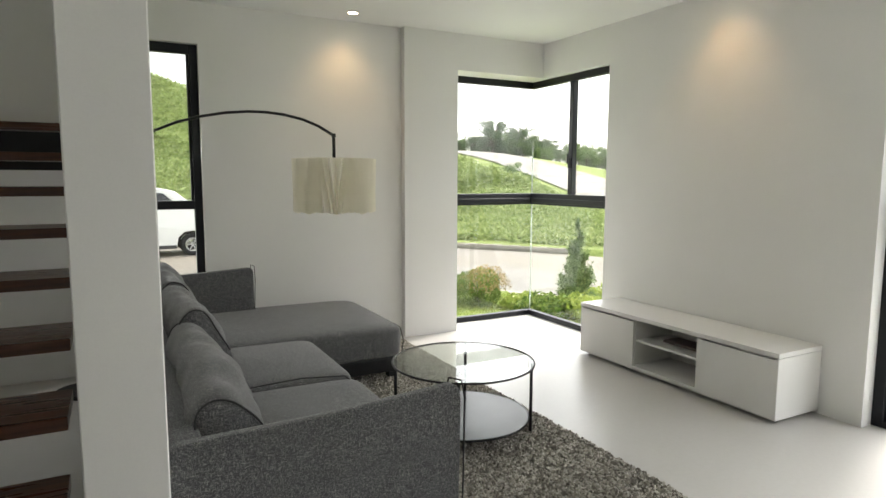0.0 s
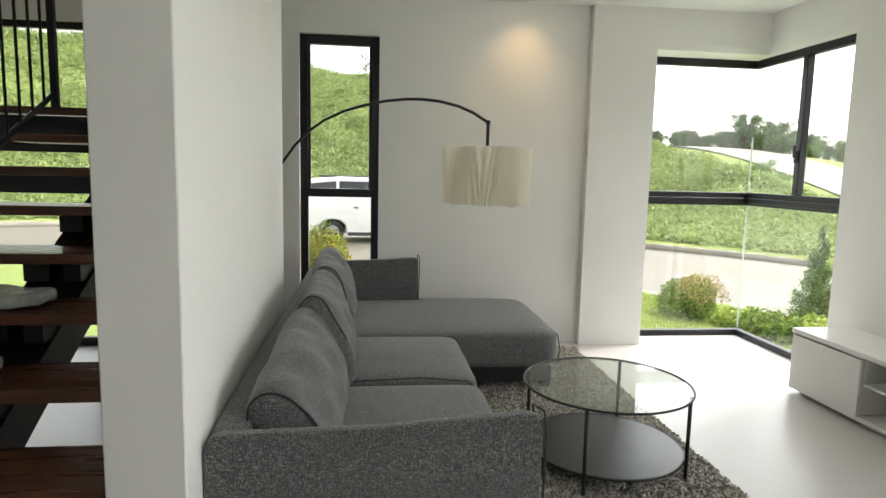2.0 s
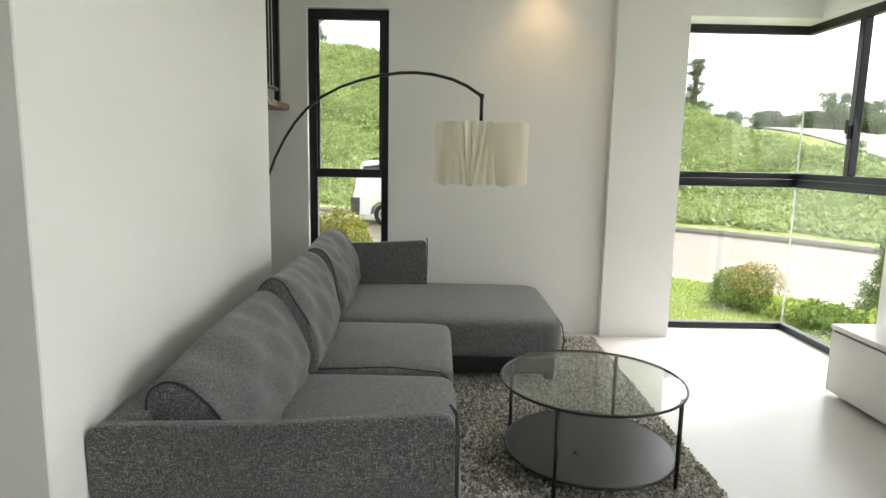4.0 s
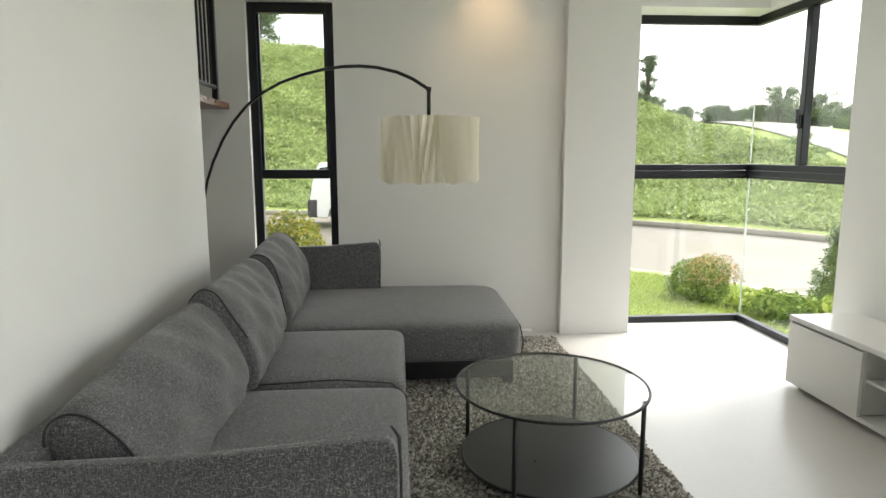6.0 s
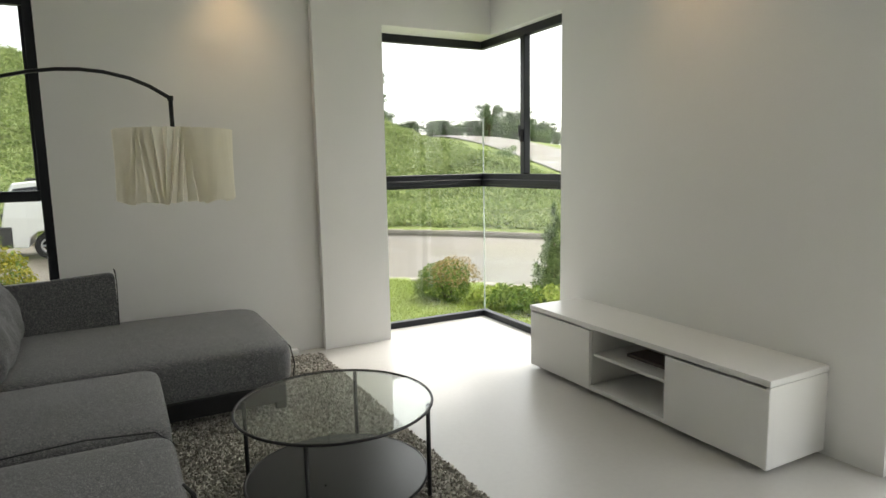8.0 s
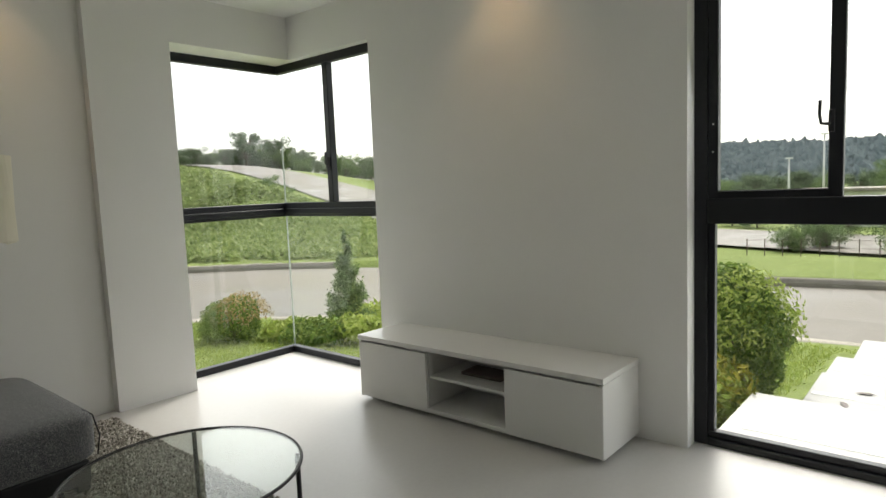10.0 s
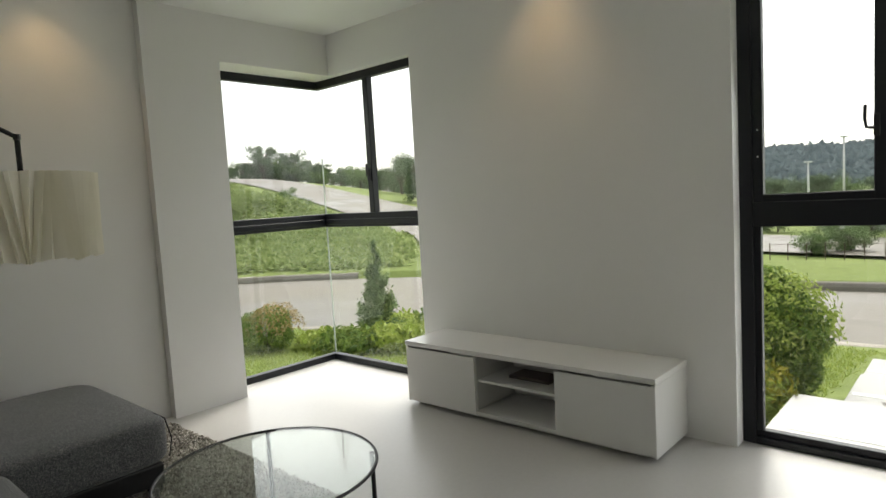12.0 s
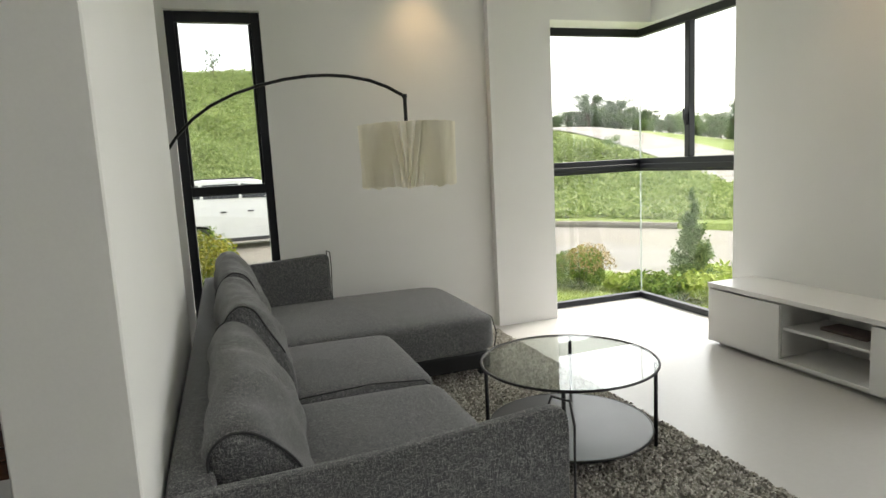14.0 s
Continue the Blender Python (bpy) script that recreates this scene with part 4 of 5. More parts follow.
def bush(name, label, x, y, r, h, n, leaf, mat, seed, tips=None, stems=6, flat=1.0, sink=0.0):
    rng = np.random.default_rng(seed)
    z = float(ground(x, y)) - sink
    e = base(name, x, y, z, label, "shrub")
    P, N = blob_points(rng, n, r, r * flat, h * 0.5, h * 0.52)
    P[:, 2] = np.maximum(P[:, 2], 0.02 + 0.05 * rng.random(n))
    ob = new("foliage", leaf_mesh("foliage", P, N, rng.uniform(0.7, 1.3, n) * leaf, rng.uniform(0.35, 0.6, n) * leaf, mat, rng))
    ob.parent = e
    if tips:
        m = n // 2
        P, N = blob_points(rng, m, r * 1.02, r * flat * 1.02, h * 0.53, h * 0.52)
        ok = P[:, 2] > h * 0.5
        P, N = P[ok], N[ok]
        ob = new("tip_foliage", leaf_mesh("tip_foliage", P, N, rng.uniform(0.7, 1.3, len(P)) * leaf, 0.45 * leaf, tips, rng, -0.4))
        ob.parent = e
    for i in range(stems):
        a = 2 * math.pi * i / stems + rng.uniform(-0.3, 0.3)
        q = r * rng.uniform(0.35, 0.7)
        bm = tube([(0, 0, -0.02), (q * 0.4 * math.cos(a), q * 0.4 * math.sin(a), h * 0.35), (q * math.cos(a), q * math.sin(a), h * 0.75)], [0.018, 0.012, 0.005], 6)
        o = mesh_ob("stem", bm, M_bark, True)
        o.parent = e
    return e


bush("shrub", "round clipped shrub with russet new growth on top", 6.0, 9.4, 0.48, 0.63, 5500, 0.045, L_lime, 11, L_red)
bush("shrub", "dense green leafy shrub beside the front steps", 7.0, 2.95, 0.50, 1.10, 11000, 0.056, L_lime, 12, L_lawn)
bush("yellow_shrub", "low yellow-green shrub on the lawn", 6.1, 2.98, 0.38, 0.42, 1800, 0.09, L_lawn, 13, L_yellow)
bush("yellow_shrub", "round golden-leaved shrub outside the tall window", 0.62, 7.05, 0.34, 1.06, 6000, 0.045, L_yellow, 14, L_lime)
for i, (x, y, r, h) in enumerate(((6.55, 8.15, 0.42, 0.45), (7.0, 7.75, 0.45, 0.5), (7.6, 7.6, 0.45, 0.5), (8.3, 8.0, 0.5, 0.55), (7.9, 8.6, 0.5, 0.5), (6.5, 8.85, 0.32, 0.32))):
    bush("low_plant", "low spreading broad-leaved garden plant", x, y, r, h * 0.75, 900, 0.115, L_lawn if i % 3 else L_lime, 20 + i, None, 5)
bush("shrub", "leafy green plant at the edge of the front steps", 8.55, 1.2, 0.3, 0.45, 600, 0.12, L_green, 31, None, 4)

# clipped conifer
rng = np.random.default_rng(40)
cx, cy = 7.35, 8.45
cz = float(ground(cx, cy))
con = base("conifer", cx, cy, cz, "small upright cone-shaped garden conifer", "tree")
n = 7000
tier = rng.integers(0, 46, n)
tz = 1.36 * (1 - np.sqrt(np.arange(46) / 45) * 0.92) + 0.02
ta = rng.uniform(0, 2 * np.pi, 46)
tl = 0.42 * np.clip(1.03 - tz / 1.4, 0.03, 1) ** 0.95 * rng.uniform(0.7, 1.1, 46)
q = rng.random(n) ** 0.7
an = ta[tier] + rng.normal(0, 0.3, n)
rr = tl[tier] * q
hh = np.maximum(tz[tier] + 0.16 * q - 0.03 + rng.normal(0, 0.04, n), 0.03)
P = np.stack([rr * np.cos(an) + rng.normal(0, 0.012, n), rr * np.sin(an) + rng.normal(0, 0.012, n), hh], 1)
N = np.stack([np.cos(an), np.sin(an), 0.7 + 0 * an], 1) + rng.normal(size=(n, 3)) * 0.5
N /= np.linalg.norm(N, axis=1, keepdims=True)
ob = new("foliage", leaf_mesh("foliage", P, N, rng.uniform(0.04, 0.08, n), 0.024, L_conifer, rng, -0.6))
ob.parent = con
o = mesh_ob("trunk", tube([(0, 0, -0.05), (0, 0, 0.5), (0, 0, 1.2)], [0.03, 0.022, 0.006], 8), M_bark, True)
o.parent = con


def tree_kind(seed, height, spread, mat, leaf, n, clumps=16):
    """Trunk, limbs and a broken crown of leaf clumps, about the origin."""
    rng = np.random.default_rng(seed)
    bm = tube([(0, 0, -0.3), (0.03 * height, 0, height * 0.3), (0.0, 0.03 * height, height * 0.75)], [0.035 * height, 0.025 * height, 0.008 * height], 7)
    Ps, Ns = [], []
    for i in range(clumps):
        a, q = rng.uniform(0, 2 * math.pi), spread * math.sqrt(rng.uniform(0.02, 1))
        z = height * rng.uniform(0.2, 0.95) - 0.2 * q
        c = np.array([q * math.cos(a), q * math.sin(a), z])
        tube([(0.02 * height, 0, height * rng.uniform(0.25, 0.5)), tuple(c * np.array([0.5, 0.5, 0.9])), tuple(c)], [0.012 * height, 0.007 * height, 0.002 * height], 5, bm=bm)
        s = spread * rng.uniform(0.28, 0.5)
        p, q2 = blob_points(rng, n // clumps, s, s, s * 0.7, 0, 6, 0.4)
        Ps.append(p + c)
        Ns.append(q2)
    P, N = np.concatenate(Ps), np.concatenate(Ns)
    crown = leaf_mesh("crown", P, N, rng.uniform(0.6, 1.4, len(P)) * leaf, 0.6 * leaf, mat, rng)
    bmesh.ops.recalc_face_normals(bm, faces=bm.faces)
    tm = bpy.data.meshes.new("trunk")
    bm.to_mesh(tm)
    bm.free()
    tm.materials.append(M_bark)
    return tm, crown


KINDS = [tree_kind(51, 6.0, 2.4, L_dark_haze, 0.25, 4600, 30), tree_kind(52, 6.8, 2.2, L_dark_haze, 0.25, 4600, 34), tree_kind(53, 5.0, 2.8, L_conifer, 0.25, 4800, 28), tree_kind(54, 8.0, 1.1, L_dark_haze, 0.2, 4200, 42)]


def tree(x, y, kind, size, turn, label, group=""):
    e = base("tree", 0, 0, 0, label, "tree", group)
    for nm, me in zip(("trunk", "crown"), KINDS[kind]):
        o = new(nm, me)
        o.parent = e
    e.matrix_world = Matrix.Translation((x, y, float(ground(x, y)) - 0.1)) @ Matrix.Rotation(turn, 4, "Z") @ Matrix.Scale(size, 4)
    return e


def polar(az, r):
    return OX + r * math.sin(radians(az)), OY + r * math.cos(radians(az))


rng = random.Random(7)
for i in range(66):
    az = 19 + i * 0.475 + rng.uniform(-0.6, 0.6)
    r = rng.uniform(108, 126)
    size = rng.choice((0.45, 0.55, 0.66, 0.75, 0.92)) * rng.uniform(0.88, 1.12)
    tree(*polar(az, r), rng.choice((0, 0, 1, 2)), size, rng.uniform(0, 6), "dark leafy tree in the line along the ridge", "ridge trees")
for az, r, k, s in ((22.5, 52, 3, 0.62), (33.5, 60, 2, 0.5), (35, 57, 2, 0.38), (31.2, 58, 2, 0.33), (-11.6, 55, 0, 0.72), (-13.0, 58, 1, 0.85), (-15.5, 60, 2, 0.9), (46.5, 75, 0, 1.0), (49, 80, 1, 0.9), (44.5, 90, 0, 1.0)):
    tree(*polar(az, r), k, s, az, "leafy tree standing on the rough hillside", "hillside trees")
for az, r, k, s in ((69.5, 44, 2, 0.4), (72, 46, 0, 0.36), (74.3, 42, 2, 0.4), (78.2, 27, 2, 0.24), (79.6, 35, 0, 0.3), (80.8, 27.5, 2, 0.27), (82.4, 34, 2, 0.33), (85.4, 25, 2, 0.3), (87.2, 28, 0, 0.33), (89.5, 25, 2, 0.36), (76.2, 40, 2, 0.4), (92, 40, 0, 0.7), (91, 55, 0, 1.0), (76.5, 75, 0, 0.7), (83.5, 78, 1, 0.6), (70.5, 80, 0, 0.6), (86.5, 95, 2, 1.1), (88.8, 90, 2, 1.0)):
    tree(*polar(az, r), k, s, az, "small leafy tree beyond the road", "trees beyond the road")

for i in range(44):
    az, r = 57 + i * 0.95 + rng.uniform(-0.4, 0.4), rng.uniform(78, 110)
    tree(*polar(az, r), rng.choice((0, 2, 2)), rng.uniform(0.5, 0.8), rng.uniform(0, 6), "leafy tree in the woods beyond the road", "woodland trees")

# thin sapling on the hilltop
sx, sy = polar(-0.6, 47)
sz = float(ground(sx, sy))
sap = base("sapling", sx, sy, sz, "thin sparse sapling on the hilltop", "tree")
o = mesh_ob("trunk", tube([(0, 0, -0.1), (0.05, 0, 0.8), (0.0, 0.05, 1.7)], [0.04, 0.03, 0.01], 6), M_bark)
o.parent = sap
rs = np.random.default_rng(9)
P = np.stack([rs.normal(0, 0.22, 60), rs.normal(0, 0.22, 60), rs.uniform(0.5, 1.9, 60)], 1)
N = rs.normal(size=(60, 3))
N /= np.linalg.norm(N, axis=1, keepdims=True)
o = new("crown", leaf_mesh("crown", P, N, 0.3, 0.14, L_dark_haze, rs))
o.parent = sap

# rough weeds on the hillside, in leafy tufts
rs = np.random.default_rng(61)
NC, PER = 9000, 24
az, r = rs.uniform(-32, 98, NC), 17.5 + 34 * rs.random(NC) ** 1.15
x, y = OX + r * np.sin(np.radians(az)), OY + r * np.cos(np.radians(az))
rc, th = np.hypot(x - RCX, y - RCY), np.degrees(np.arctan2(x - RCX, y - RCY))
ok = (rc > road_outer(th) + 1.2) & ~((az > 44) & (az < 58)) & ~((az > 40) & (r > 31)) & ~(az > 58)
x, y, r = x[ok], y[ok], r[ok]
n = len(x)
wide = rs.uniform(0.16, 0.5, n) * np.where(rs.random(n) < 0.12, 1.6, 1.0)
high = wide * rs.uniform(0.4, 0.75, n) * np.where(x > 12.5, 0.55, 1.0)
u = rs.normal(size=(n, PER, 3))
u[..., 2] = np.abs(u[..., 2]) * 0.9
u /= np.linalg.norm(u, axis=2, keepdims=True)
u *= rs.uniform(0.6, 1.08, (n, PER, 1))
P = np.empty((n, PER, 3))
P[..., 0] = x[:, None] + u[..., 0] * wide[:, None]
P[..., 1] = y[:, None] + u[..., 1] * wide[:, None]
P[..., 2] = ground(P[..., 0], P[..., 1]) + u[..., 2] * high[:, None]
P = P.reshape(-1, 3)
N = u.reshape(-1, 3) * 0.8 + rs.normal(size=(n * PER, 3)) * 0.4 + np.array([0, -0.1, 0.35])
# low growth between the tufts
k = rs.integers(0, n, 120000)
q = np.stack([x[k] + rs.normal(0, 1.1, len(k)), y[k] + rs.normal(0, 1.1, len(k)), np.zeros(len(k))], 1)
q[:, 2] = ground(q[:, 0], q[:, 1]) + rs.random(len(k)) * 0.22
qr, qt = np.hypot(q[:, 0] - RCX, q[:, 1] - RCY), np.degrees(np.arctan2(q[:, 0] - RCX, q[:, 1] - RCY))
q = q[(qr > road_outer(qt) + 0.9) & (qt < 48)]
P = np.concatenate([P, q])
N = np.concatenate([N, rs.normal(size=(len(q), 3)) * 0.55 + np.array([-0.1, -0.45, 1.0])])
N /= np.linalg.norm(N, axis=1, keepdims=True)
tagged(new("hillside_weeds", leaf_mesh("hillside_weeds", P, N, rs.uniform(0.16, 0.34, len(P)), 0.1, L_weed, rs, -0.3)),
       "rough green weeds covering the hillside", "weeds", kind="stuff")

# lawn blades near the house
rs = np.random.default_rng(62)
NB = 95000
x, y = rs.uniform(2.4, 10.5, NB), rs.uniform(1.0, 12.2, NB)
rc = np.hypot(x - RCX, y - RCY)
ok = (rc < 12.6) & ((y > 6.2) | (x > 4.85)) & ~((y < 2.6) & (x < 10.3))
x, y = x[ok], y[ok]
P = np.stack([x, y, ground(x, y) - 0.005], 1)
N = rs.normal(size=(len(x), 3)) * np.array([1, 1, 0.15])
N /= np.linalg.norm(N, axis=1, keepdims=True)
tagged(new("lawn_grass", leaf_mesh("lawn_grass", P, N, rs.uniform(0.04, 0.085, len(x)), 0.012, L_lawn, rs, -0.9)), "short bright green lawn grass", "grass", kind="stuff")

# far wooded hills, with distance haze painted into their leaf colour
rs = np.random.default_rng(63)
me_v, me_n = [], []
NF = 60000
az = rs.uniform(36, 104, NF)
depth = rs.random(NF)
r = 260 + 240 * depth
prof = 13.0 + 7.0 * np.sin(np.radians(az * 5.2 + 30)) * 0.35 + 3.0 * smooth01((az - 62) / 8) + 4.5 * smooth01((82 - az) / 12) * smooth01((az - 60) / 8) - 7.5 * smooth01((58 - az) / 12)
zz = -4 + (prof + 5) * depth ** 0.8 + rs.random(NF) ** 2 * 2.6 * (0.5 + 0.5 * np.sin(az * 31) * np.sin(depth * 40 + az * 3))
P = np.stack([OX + r * np.sin(np.radians(az)), OY + r * np.cos(np.radians(az)), zz], 1)
N = rs.normal(size=(NF, 3)) * 0.6 + np.array([-0.8, -0.3, 0.6])
N /= np.linalg.norm(N, axis=1, keepdims=True)
tagged(new("far_woods", leaf_mesh("far_woods", P, N, rs.uniform(3.0, 6.0, NF), 3.2, L_far_haze, rs)), "dark wooded hills in the distance, blue haze painted in", "woods", kind="stuff")
d = np.linspace(0, 1, 14)
aa = np.linspace(34, 106, 120)
AA, DD = np.meshgrid(aa, d, indexing="ij")
PR = 13.0 + 7.0 * np.sin(np.radians(AA * 5.2 + 30)) * 0.35 + 3.0 * smooth01((AA - 62) / 8) + 4.5 * smooth01((82 - AA) / 12) * smooth01((AA - 60) / 8) - 7.5 * smooth01((58 - AA) / 12)
RF = 260 + 240 * DD
grid_mesh("backdrop_hills", OX + RF * np.sin(np.radians(AA)), OY + RF * np.cos(np.radians(AA)), -5 + (PR + 5) * DD ** 0.8, L_far_haze, "dark wooded ridge far off, blue haze painted in", "hills")

# ---- parked van ----
M_paint = two_tone("white_car_paint", (0.78, 0.78, 0.77), (0.82, 0.82, 0.81), 1.0, 0.25, 0, 50, rvar=0.04)
M_carglass = two_tone("dark_car_glass", (0.012, 0.014, 0.016), (0.02, 0.022, 0.025), 1, 0.08, 0, 50, rvar=0.03)
M_tyre = two_tone("tyre_rubber", (0.015, 0.015, 0.015), (0.03, 0.03, 0.03), 12, 0.9, 0.2, 80)
M_rim = two_tone("alloy_rim", (0.5, 0.5, 0.5), (0.62, 0.62, 0.62), 4, 0.35, 0, 60, metal=0.8)
M_plastic = two_tone("dark_bumper", (0.03, 0.03, 0.032), (0.06, 0.06, 0.062), 6, 0.7, 0.1, 90)


def loft_x(profile, halves, cy):
    """A body from a side outline (x, z) given in order, half widths by height."""
    bm = bmesh.new()
    n = len(profile)
    cols = []
    for k, inset in ((-1, 0), (-0.94, 1), (0.94, 1), (1, 0)):
        cols.append([bm.verts.new((x, cy + k * halves(z), z + (0.0 if inset == 0 else 0.0))) for x, z in profile])
    for a, c in zip(cols, cols[1:]):
        for i in range(n):
            bm.faces.new((a[i], a[(i + 1) % n], c[(i + 1) % n], c[i]))
    bm.faces.new(cols[0][::-1])
    bm.faces.new(cols[-1])
    return bm


def van(x, y):
    z = float(road_level(np.array(4.0)))
    e = base("van", x, y, z, "white parked minivan with dark windows", "van")
    hw = lambda q: 0.86 - 0.14 * max(0, (q - 1.0) / 0.9)
    side = [(-0.95, 0.35), (-0.98, 0.75), (-0.93, 1.1), (-0.84, 1.55), (-0.68, 1.92), (0.2, 2.0), (1.5, 1.98), (2.05, 1.86), (2.75, 1.28), (3.35, 1.05), (3.52, 0.75), (3.5, 0.35),
            (2.9, 0.3), (2.86, 0.55), (2.68, 0.70), (2.48, 0.73), (2.28, 0.70), (2.1, 0.55), (2.06, 0.28), (0.44, 0.28), (0.4, 0.55), (0.22, 0.70), (0.0, 0.73), (-0.22, 0.70), (-0.4, 0.55), (-0.44, 0.3)]

    def put(name, bm, mat, label="", smooth=False, up=e):
        o = mesh_ob(name, bm, mat, smooth)
        o.parent = up
        if label:
            o["label"] = label
        return o
    body = put("body", loft_x(side, hw, 0), M_paint, "white body")
    bv = body.modifiers.new("soft", "BEVEL")
    bv.width, bv.segments, bv.limit_method, bv.angle_limit = 0.04, 2, "ANGLE", radians(35)
    for sgn in (-1, 1):
        for pts in ([(-0.74, 1.52), (-0.66, 1.78), (0.1, 1.86), (0.12, 1.48)], [(0.2, 1.47), (0.2, 1.86), (1.15, 1.86), (1.15, 1.45)], [(1.23, 1.45), (1.23, 1.86), (1.75, 1.8), (2.2, 1.42)]):
            bm = bmesh.new()
            a = [bm.verts.new((px, sgn * (hw(pz) + 0.006), pz)) for px, pz in pts]
            c = [bm.verts.new((px, sgn * (hw(pz) - 0.03), pz)) for px, pz in pts]
            bm.faces.new(a)
            bm.faces.new(c[::-1])
            for i in range(4):
                bm.faces.new((a[i], a[(i + 1) % 4], c[(i + 1) % 4], c[i]))
            put("side_window", bm, M_carglass, "dark side window")
        for dx in (0.62, 1.35):
            put("door_handle", box(dx, dx + 0.16, sgn * 0.868 - 0.012, sgn * 0.868 + 0.012, 1.06, 1.10, 0.005), M_plastic, "dark door handle")
        put("sill", box(0.46, 2.04, sgn * 0.85 - 0.03, sgn * 0.85 + 0.03, 0.24, 0.34, 0.01), M_plastic)
        put("tail_light", box(-0.955, -0.86, sgn * 0.78 - 0.05, sgn * 0.78 + 0.05, 1.0, 1.18, 0.02), M_plastic, "dark tail light")
        put("headlight", box(3.2, 3.42, sgn * 0.68 - 0.1, sgn * 0.68 + 0.1, 0.82, 0.96, 0.03), M_rim, "clear headlight")
        for wx in (0.0, 2.48):
            wy = sgn * 0.74
            ty = put("wheel", tube([(wx + 0.26 * math.cos(k / 32 * 2 * math.pi), wy, 0.335 + 0.26 * math.sin(k / 32 * 2 * math.pi)) for k in range(32)], 0.078, 10, True), M_tyre, "black tyre", True)
            put("rim", tube([(wx + 0.18 * math.cos(k / 32 * 2 * math.pi), wy + sgn * 0.05, 0.335 + 0.18 * math.sin(k / 32 * 2 * math.pi)) for k in range(32)], 0.022, 8, True), M_rim, "alloy rim", True, ty)
            for k in range(6):
                a = k / 6 * 2 * math.pi
                put("spoke", tube([(wx, wy + sgn * 0.05, 0.335), (wx + 0.18 * math.cos(a), wy + sgn * 0.05, 0.335 + 0.18 * math.sin(a))], 0.022, 6), M_rim, "", True, ty)
    put("rear_bumper", box(-1.03, -0.74, -0.87, 0.87, 0.33, 0.86, 0.04), M_plastic, "dark rear bumper")
    put("roof_rail", box(-0.4, 1.6, -0.66, -0.62, 1.97, 2.03, 0.01), M_plastic)
    return e


van(0.05, 20.25)

# ---- poles, flag, wall and fence beyond the road ----
M_pole = two_tone("pale_pole", (0.6, 0.6, 0.6), (0.7, 0.7, 0.7), 3, 0.5, 0.05, 60)
M_blue = two_tone("blue_paint", (0.02, 0.08, 0.25), (0.03, 0.1, 0.3), 3, 0.6)
M_red = two_tone("red_cloth", (0.5, 0.02, 0.04), (0.62, 0.05, 0.07), 5, 0.9, 0.2, 60)
fx, fy = 15.36, 6.03
fz = float(ground(fx, fy))
fl = base("flag_pole", fx, fy, fz, "pole banded white and blue with a furled red flag", "flag pole")
for nm, za, zb, r, m in (("pole_base", -0.1, 0.7, 0.055, M_blue), ("pole", 0.7, 2.9, 0.045, M_pole)):
    o = mesh_ob(nm, tube([(0, 0, za), (0, 0, zb)], r, 12), m, True)
    o.parent = fl
o = mesh_ob("flag", tube([(0.05, 0.02, 1.6), (0.1, 0.0, 1.9), (0.08, 0.03, 2.2), (0.04, 0.0, 2.5)], [0.11, 0.13, 0.08, 0.03], 9), M_red, True)
o.parent = fl
o = mesh_ob("cross_bar", tube([(0.0, 0.0, 2.72), (-0.1, 0.22, 2.8)], 0.02, 6), M_pole)
o.parent = fl
for az, r, h in ((78.6, 60, 4.9), (81.0, 62, 6.9), (88.3, 66, 3.6)):
    px, py = polar(az, r)
    pz = float(ground(px, py))
    e = base("light_pole", px, py, pz, "slim pale street light pole", "street lamp", "street lights")
    o = mesh_ob("pole", tube([(0, 0, -0.2), (0, 0, h)], [0.11, 0.07], 8), M_pole, True)
    o.parent = e
    o = mesh_ob("lamp_head", box(-0.12, 0.12, -0.3, 0.3, h, h + 0.12, 0.03), M_pole)
    o.parent = e
bx, by = polar(84.2, 42)
bz = float(ground(bx, by))
hb = base("low_building", bx, by, bz, "low white-walled building behind the trees", "building")
o = mesh_ob("wall", box(-1.5, 1.5, -3.4, 3.4, -0.3, 2.0, 0.02), M_outer)
o.parent = hb
o = mesh_ob("roof", box(-1.8, 1.8, -3.8, 3.8, 2.0, 2.16, 0.02), M_kerb)
o.parent = hb
fence = base("fence", *polar(80, 31), -1.0, "thin wire fence along the far verge", "fence")
for i in range(15):
    az = 75 + i * 1.3
    px, py = polar(az, 22.6)
    pz = float(ground(px, py))
    part("post", tube([(px, py, pz - 0.1), (px, py, pz + 0.6)], 0.015, 6), M_bark, fence)
for k in (0.3, 0.55):
    pts = [(*polar(75 + i * 1.3, 22.6), float(ground(*polar(75 + i * 1.3, 22.6))) + k) for i in range(15)]
    part("wire", tube(pts, 0.005, 5), M_bark, fence)

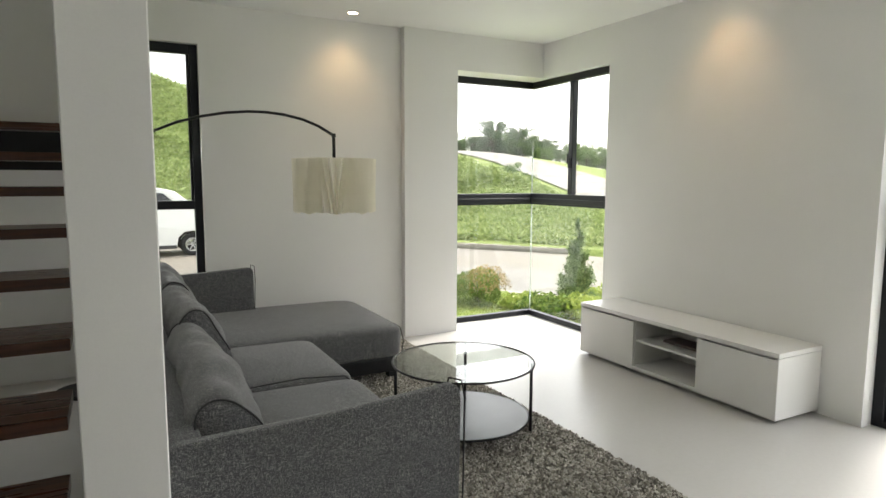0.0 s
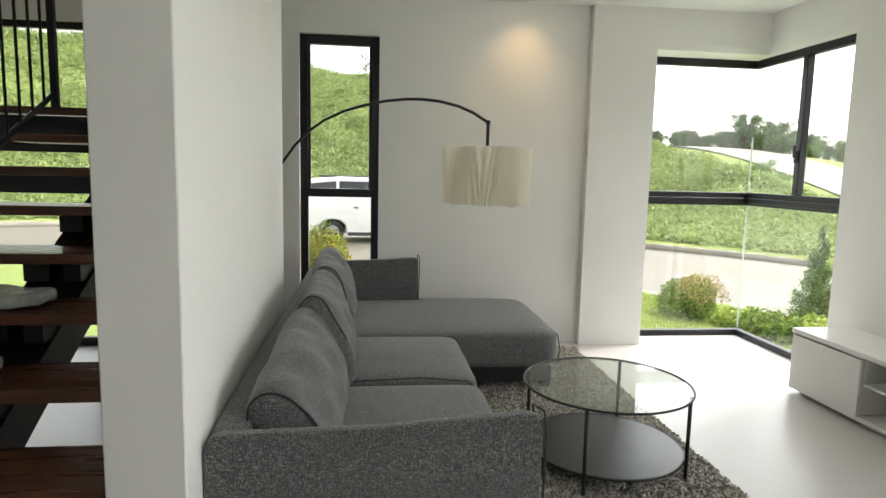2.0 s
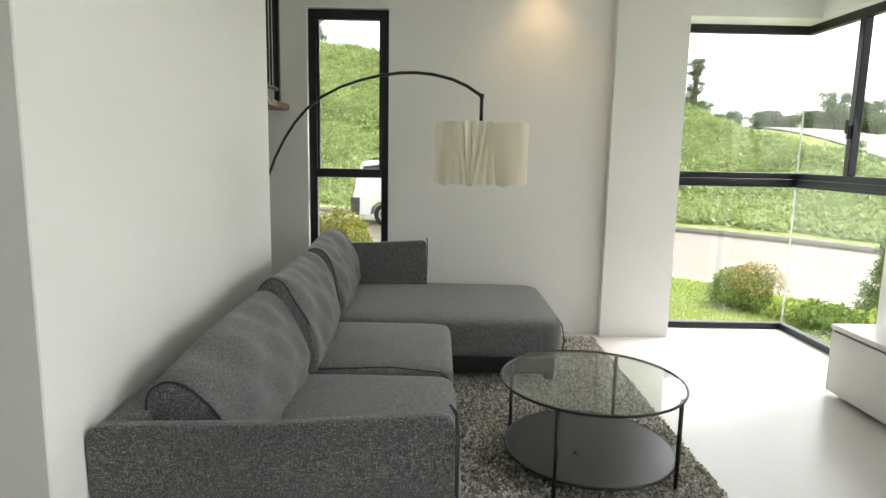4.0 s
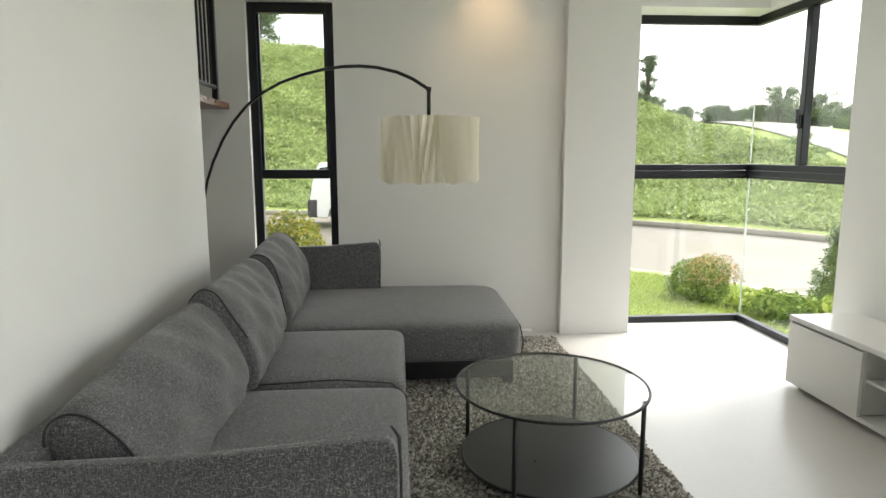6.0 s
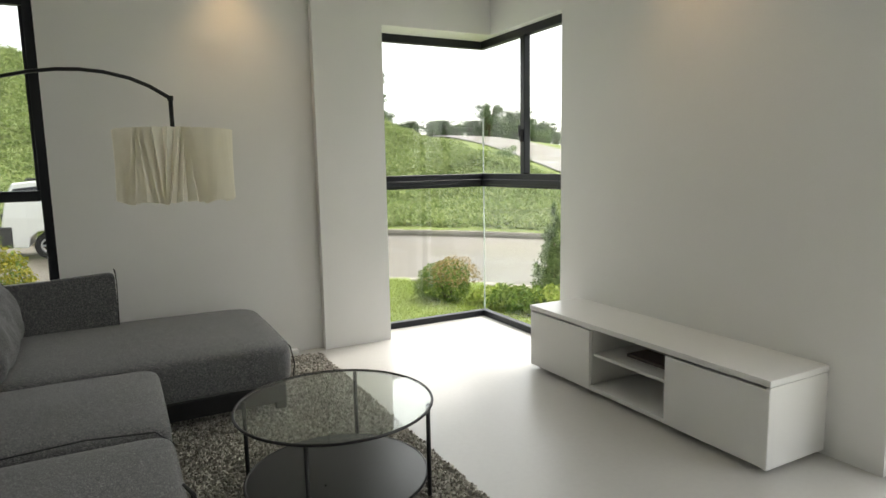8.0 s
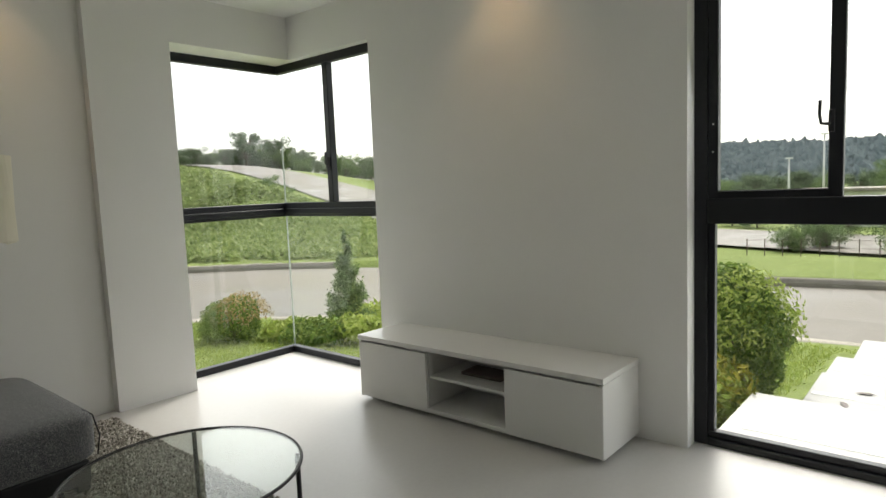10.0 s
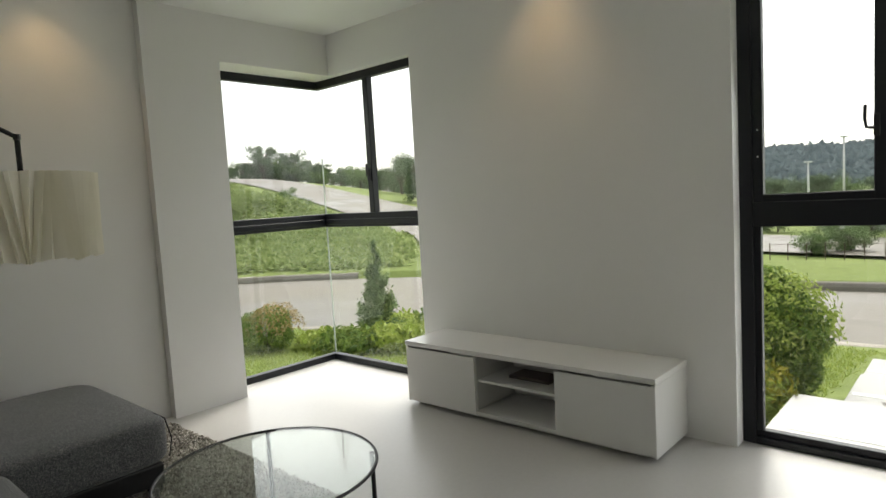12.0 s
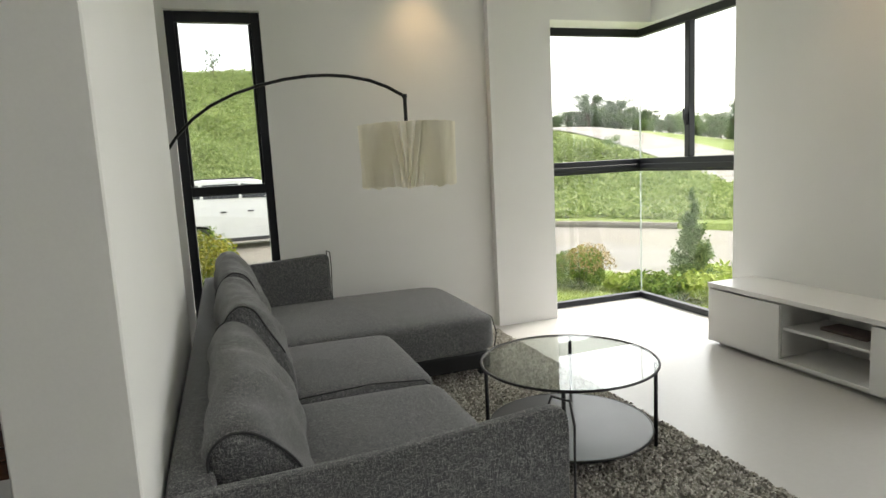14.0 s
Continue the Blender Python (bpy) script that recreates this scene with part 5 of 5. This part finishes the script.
# young tree with long leaves at the foot of the steps
fr = base("frangipani_tree", 8.5, 0.95, float(ground(8.5, 0.95)), "young bare-branched tree with long leaves in tufts", "tree")
rs = np.random.default_rng(71)
M_twig = two_tone("grey_twig", (0.25, 0.25, 0.2), (0.38, 0.38, 0.31), 6, 0.85, 0.3, 60)
o = mesh_ob("trunk", tube([(0, 0, -0.1), (0.03, 0.02, 0.5), (0.0, 0.1, 0.9)], [0.05, 0.04, 0.03], 8), M_twig, True)
o.parent = fr
for ex, ey, ez in ((0.1, 0.55, 1.0), (0.25, 0.3, 1.75), (-0.25, 0.45, 1.5), (-0.1, -0.4, 1.6), (0.35, -0.2, 1.3)):
    o = mesh_ob("branch", tube([(0.0, 0.1, 0.85), (ex * 0.5, 0.1 + (ey - 0.1) * 0.6, (0.85 + ez) / 2 - 0.05), (ex, ey, ez)], [0.026, 0.02, 0.014], 7), M_twig, True)
    o.parent = fr
    n = 11
    a = np.arange(n) * 2.4
    P = np.tile([ex, ey, ez], (n, 1)) + rs.normal(0, 0.015, (n, 3))
    D = np.stack([np.cos(a), np.sin(a), rs.uniform(-0.1, 0.7, n)], 1)
    D /= np.linalg.norm(D, axis=1, keepdims=True)
    S = np.cross(D, [0, 0, 1.0])
    S /= np.linalg.norm(S, axis=1, keepdims=True)
    Lf = rs.uniform(0.2, 0.3, n)[:, None]
    vs = np.stack([P, P + D * Lf * 0.55 + S * 0.035, P + D * Lf - [0, 0, 0.04], P + D * Lf * 0.55 - S * 0.035], 1).reshape(-1, 3)
    fs = (np.arange(n)[:, None, None] * 4 + np.array([[0, 1, 2], [0, 2, 3]])[None]).reshape(-1, 3)
    me = bpy.data.meshes.new("leaf_tuft")
    me.from_pydata(vs.tolist(), [], fs.tolist())
    me.materials.append(L_lime)
    o = new("leaf_tuft", me)
    o.parent = fr

# fallen leaves on the steps
lb = bmesh.new()
q = [lb.verts.new(p) for p in ((-0.07, 0, 0.004), (-0.02, 0.024, 0.012), (0.04, 0.02, 0.012), (0.075, 0, 0.006), (0.04, -0.02, 0.01), (-0.02, -0.024, 0.012), (0, 0, 0.003))]
for i in range(6):
    lb.faces.new((q[6], q[i], q[(i + 1) % 6]))
leaf0 = tagged(mesh_ob("fallen_leaf", lb, M_dark), "dry dark fallen leaf on the concrete steps", "leaf", "fallen leaves")
leaf0.matrix_world = pose(6.6, 2.05, -0.30, 0, 0, 20)
for x, y, z, a in ((6.95, 1.95, -0.30, 100), (6.75, 1.75, -0.30, 60), (6.4, 1.9, -0.30, 10), (7.2, 1.75, -0.30, 130), (6.5, 1.45, -0.30, 75), (6.9, 1.3, -0.30, 160), (6.35, 2.2, -0.30, 45)):
    copy_thing(leaf0, pose(x, y, z, 0, 0, a))

# outer faces of the house, seen only from outside
structure("facade_base", box(-3.4, 4.7, -3.4, 6.08, -0.6, -0.201), M_outer, "rendered plinth of the house", "wall")
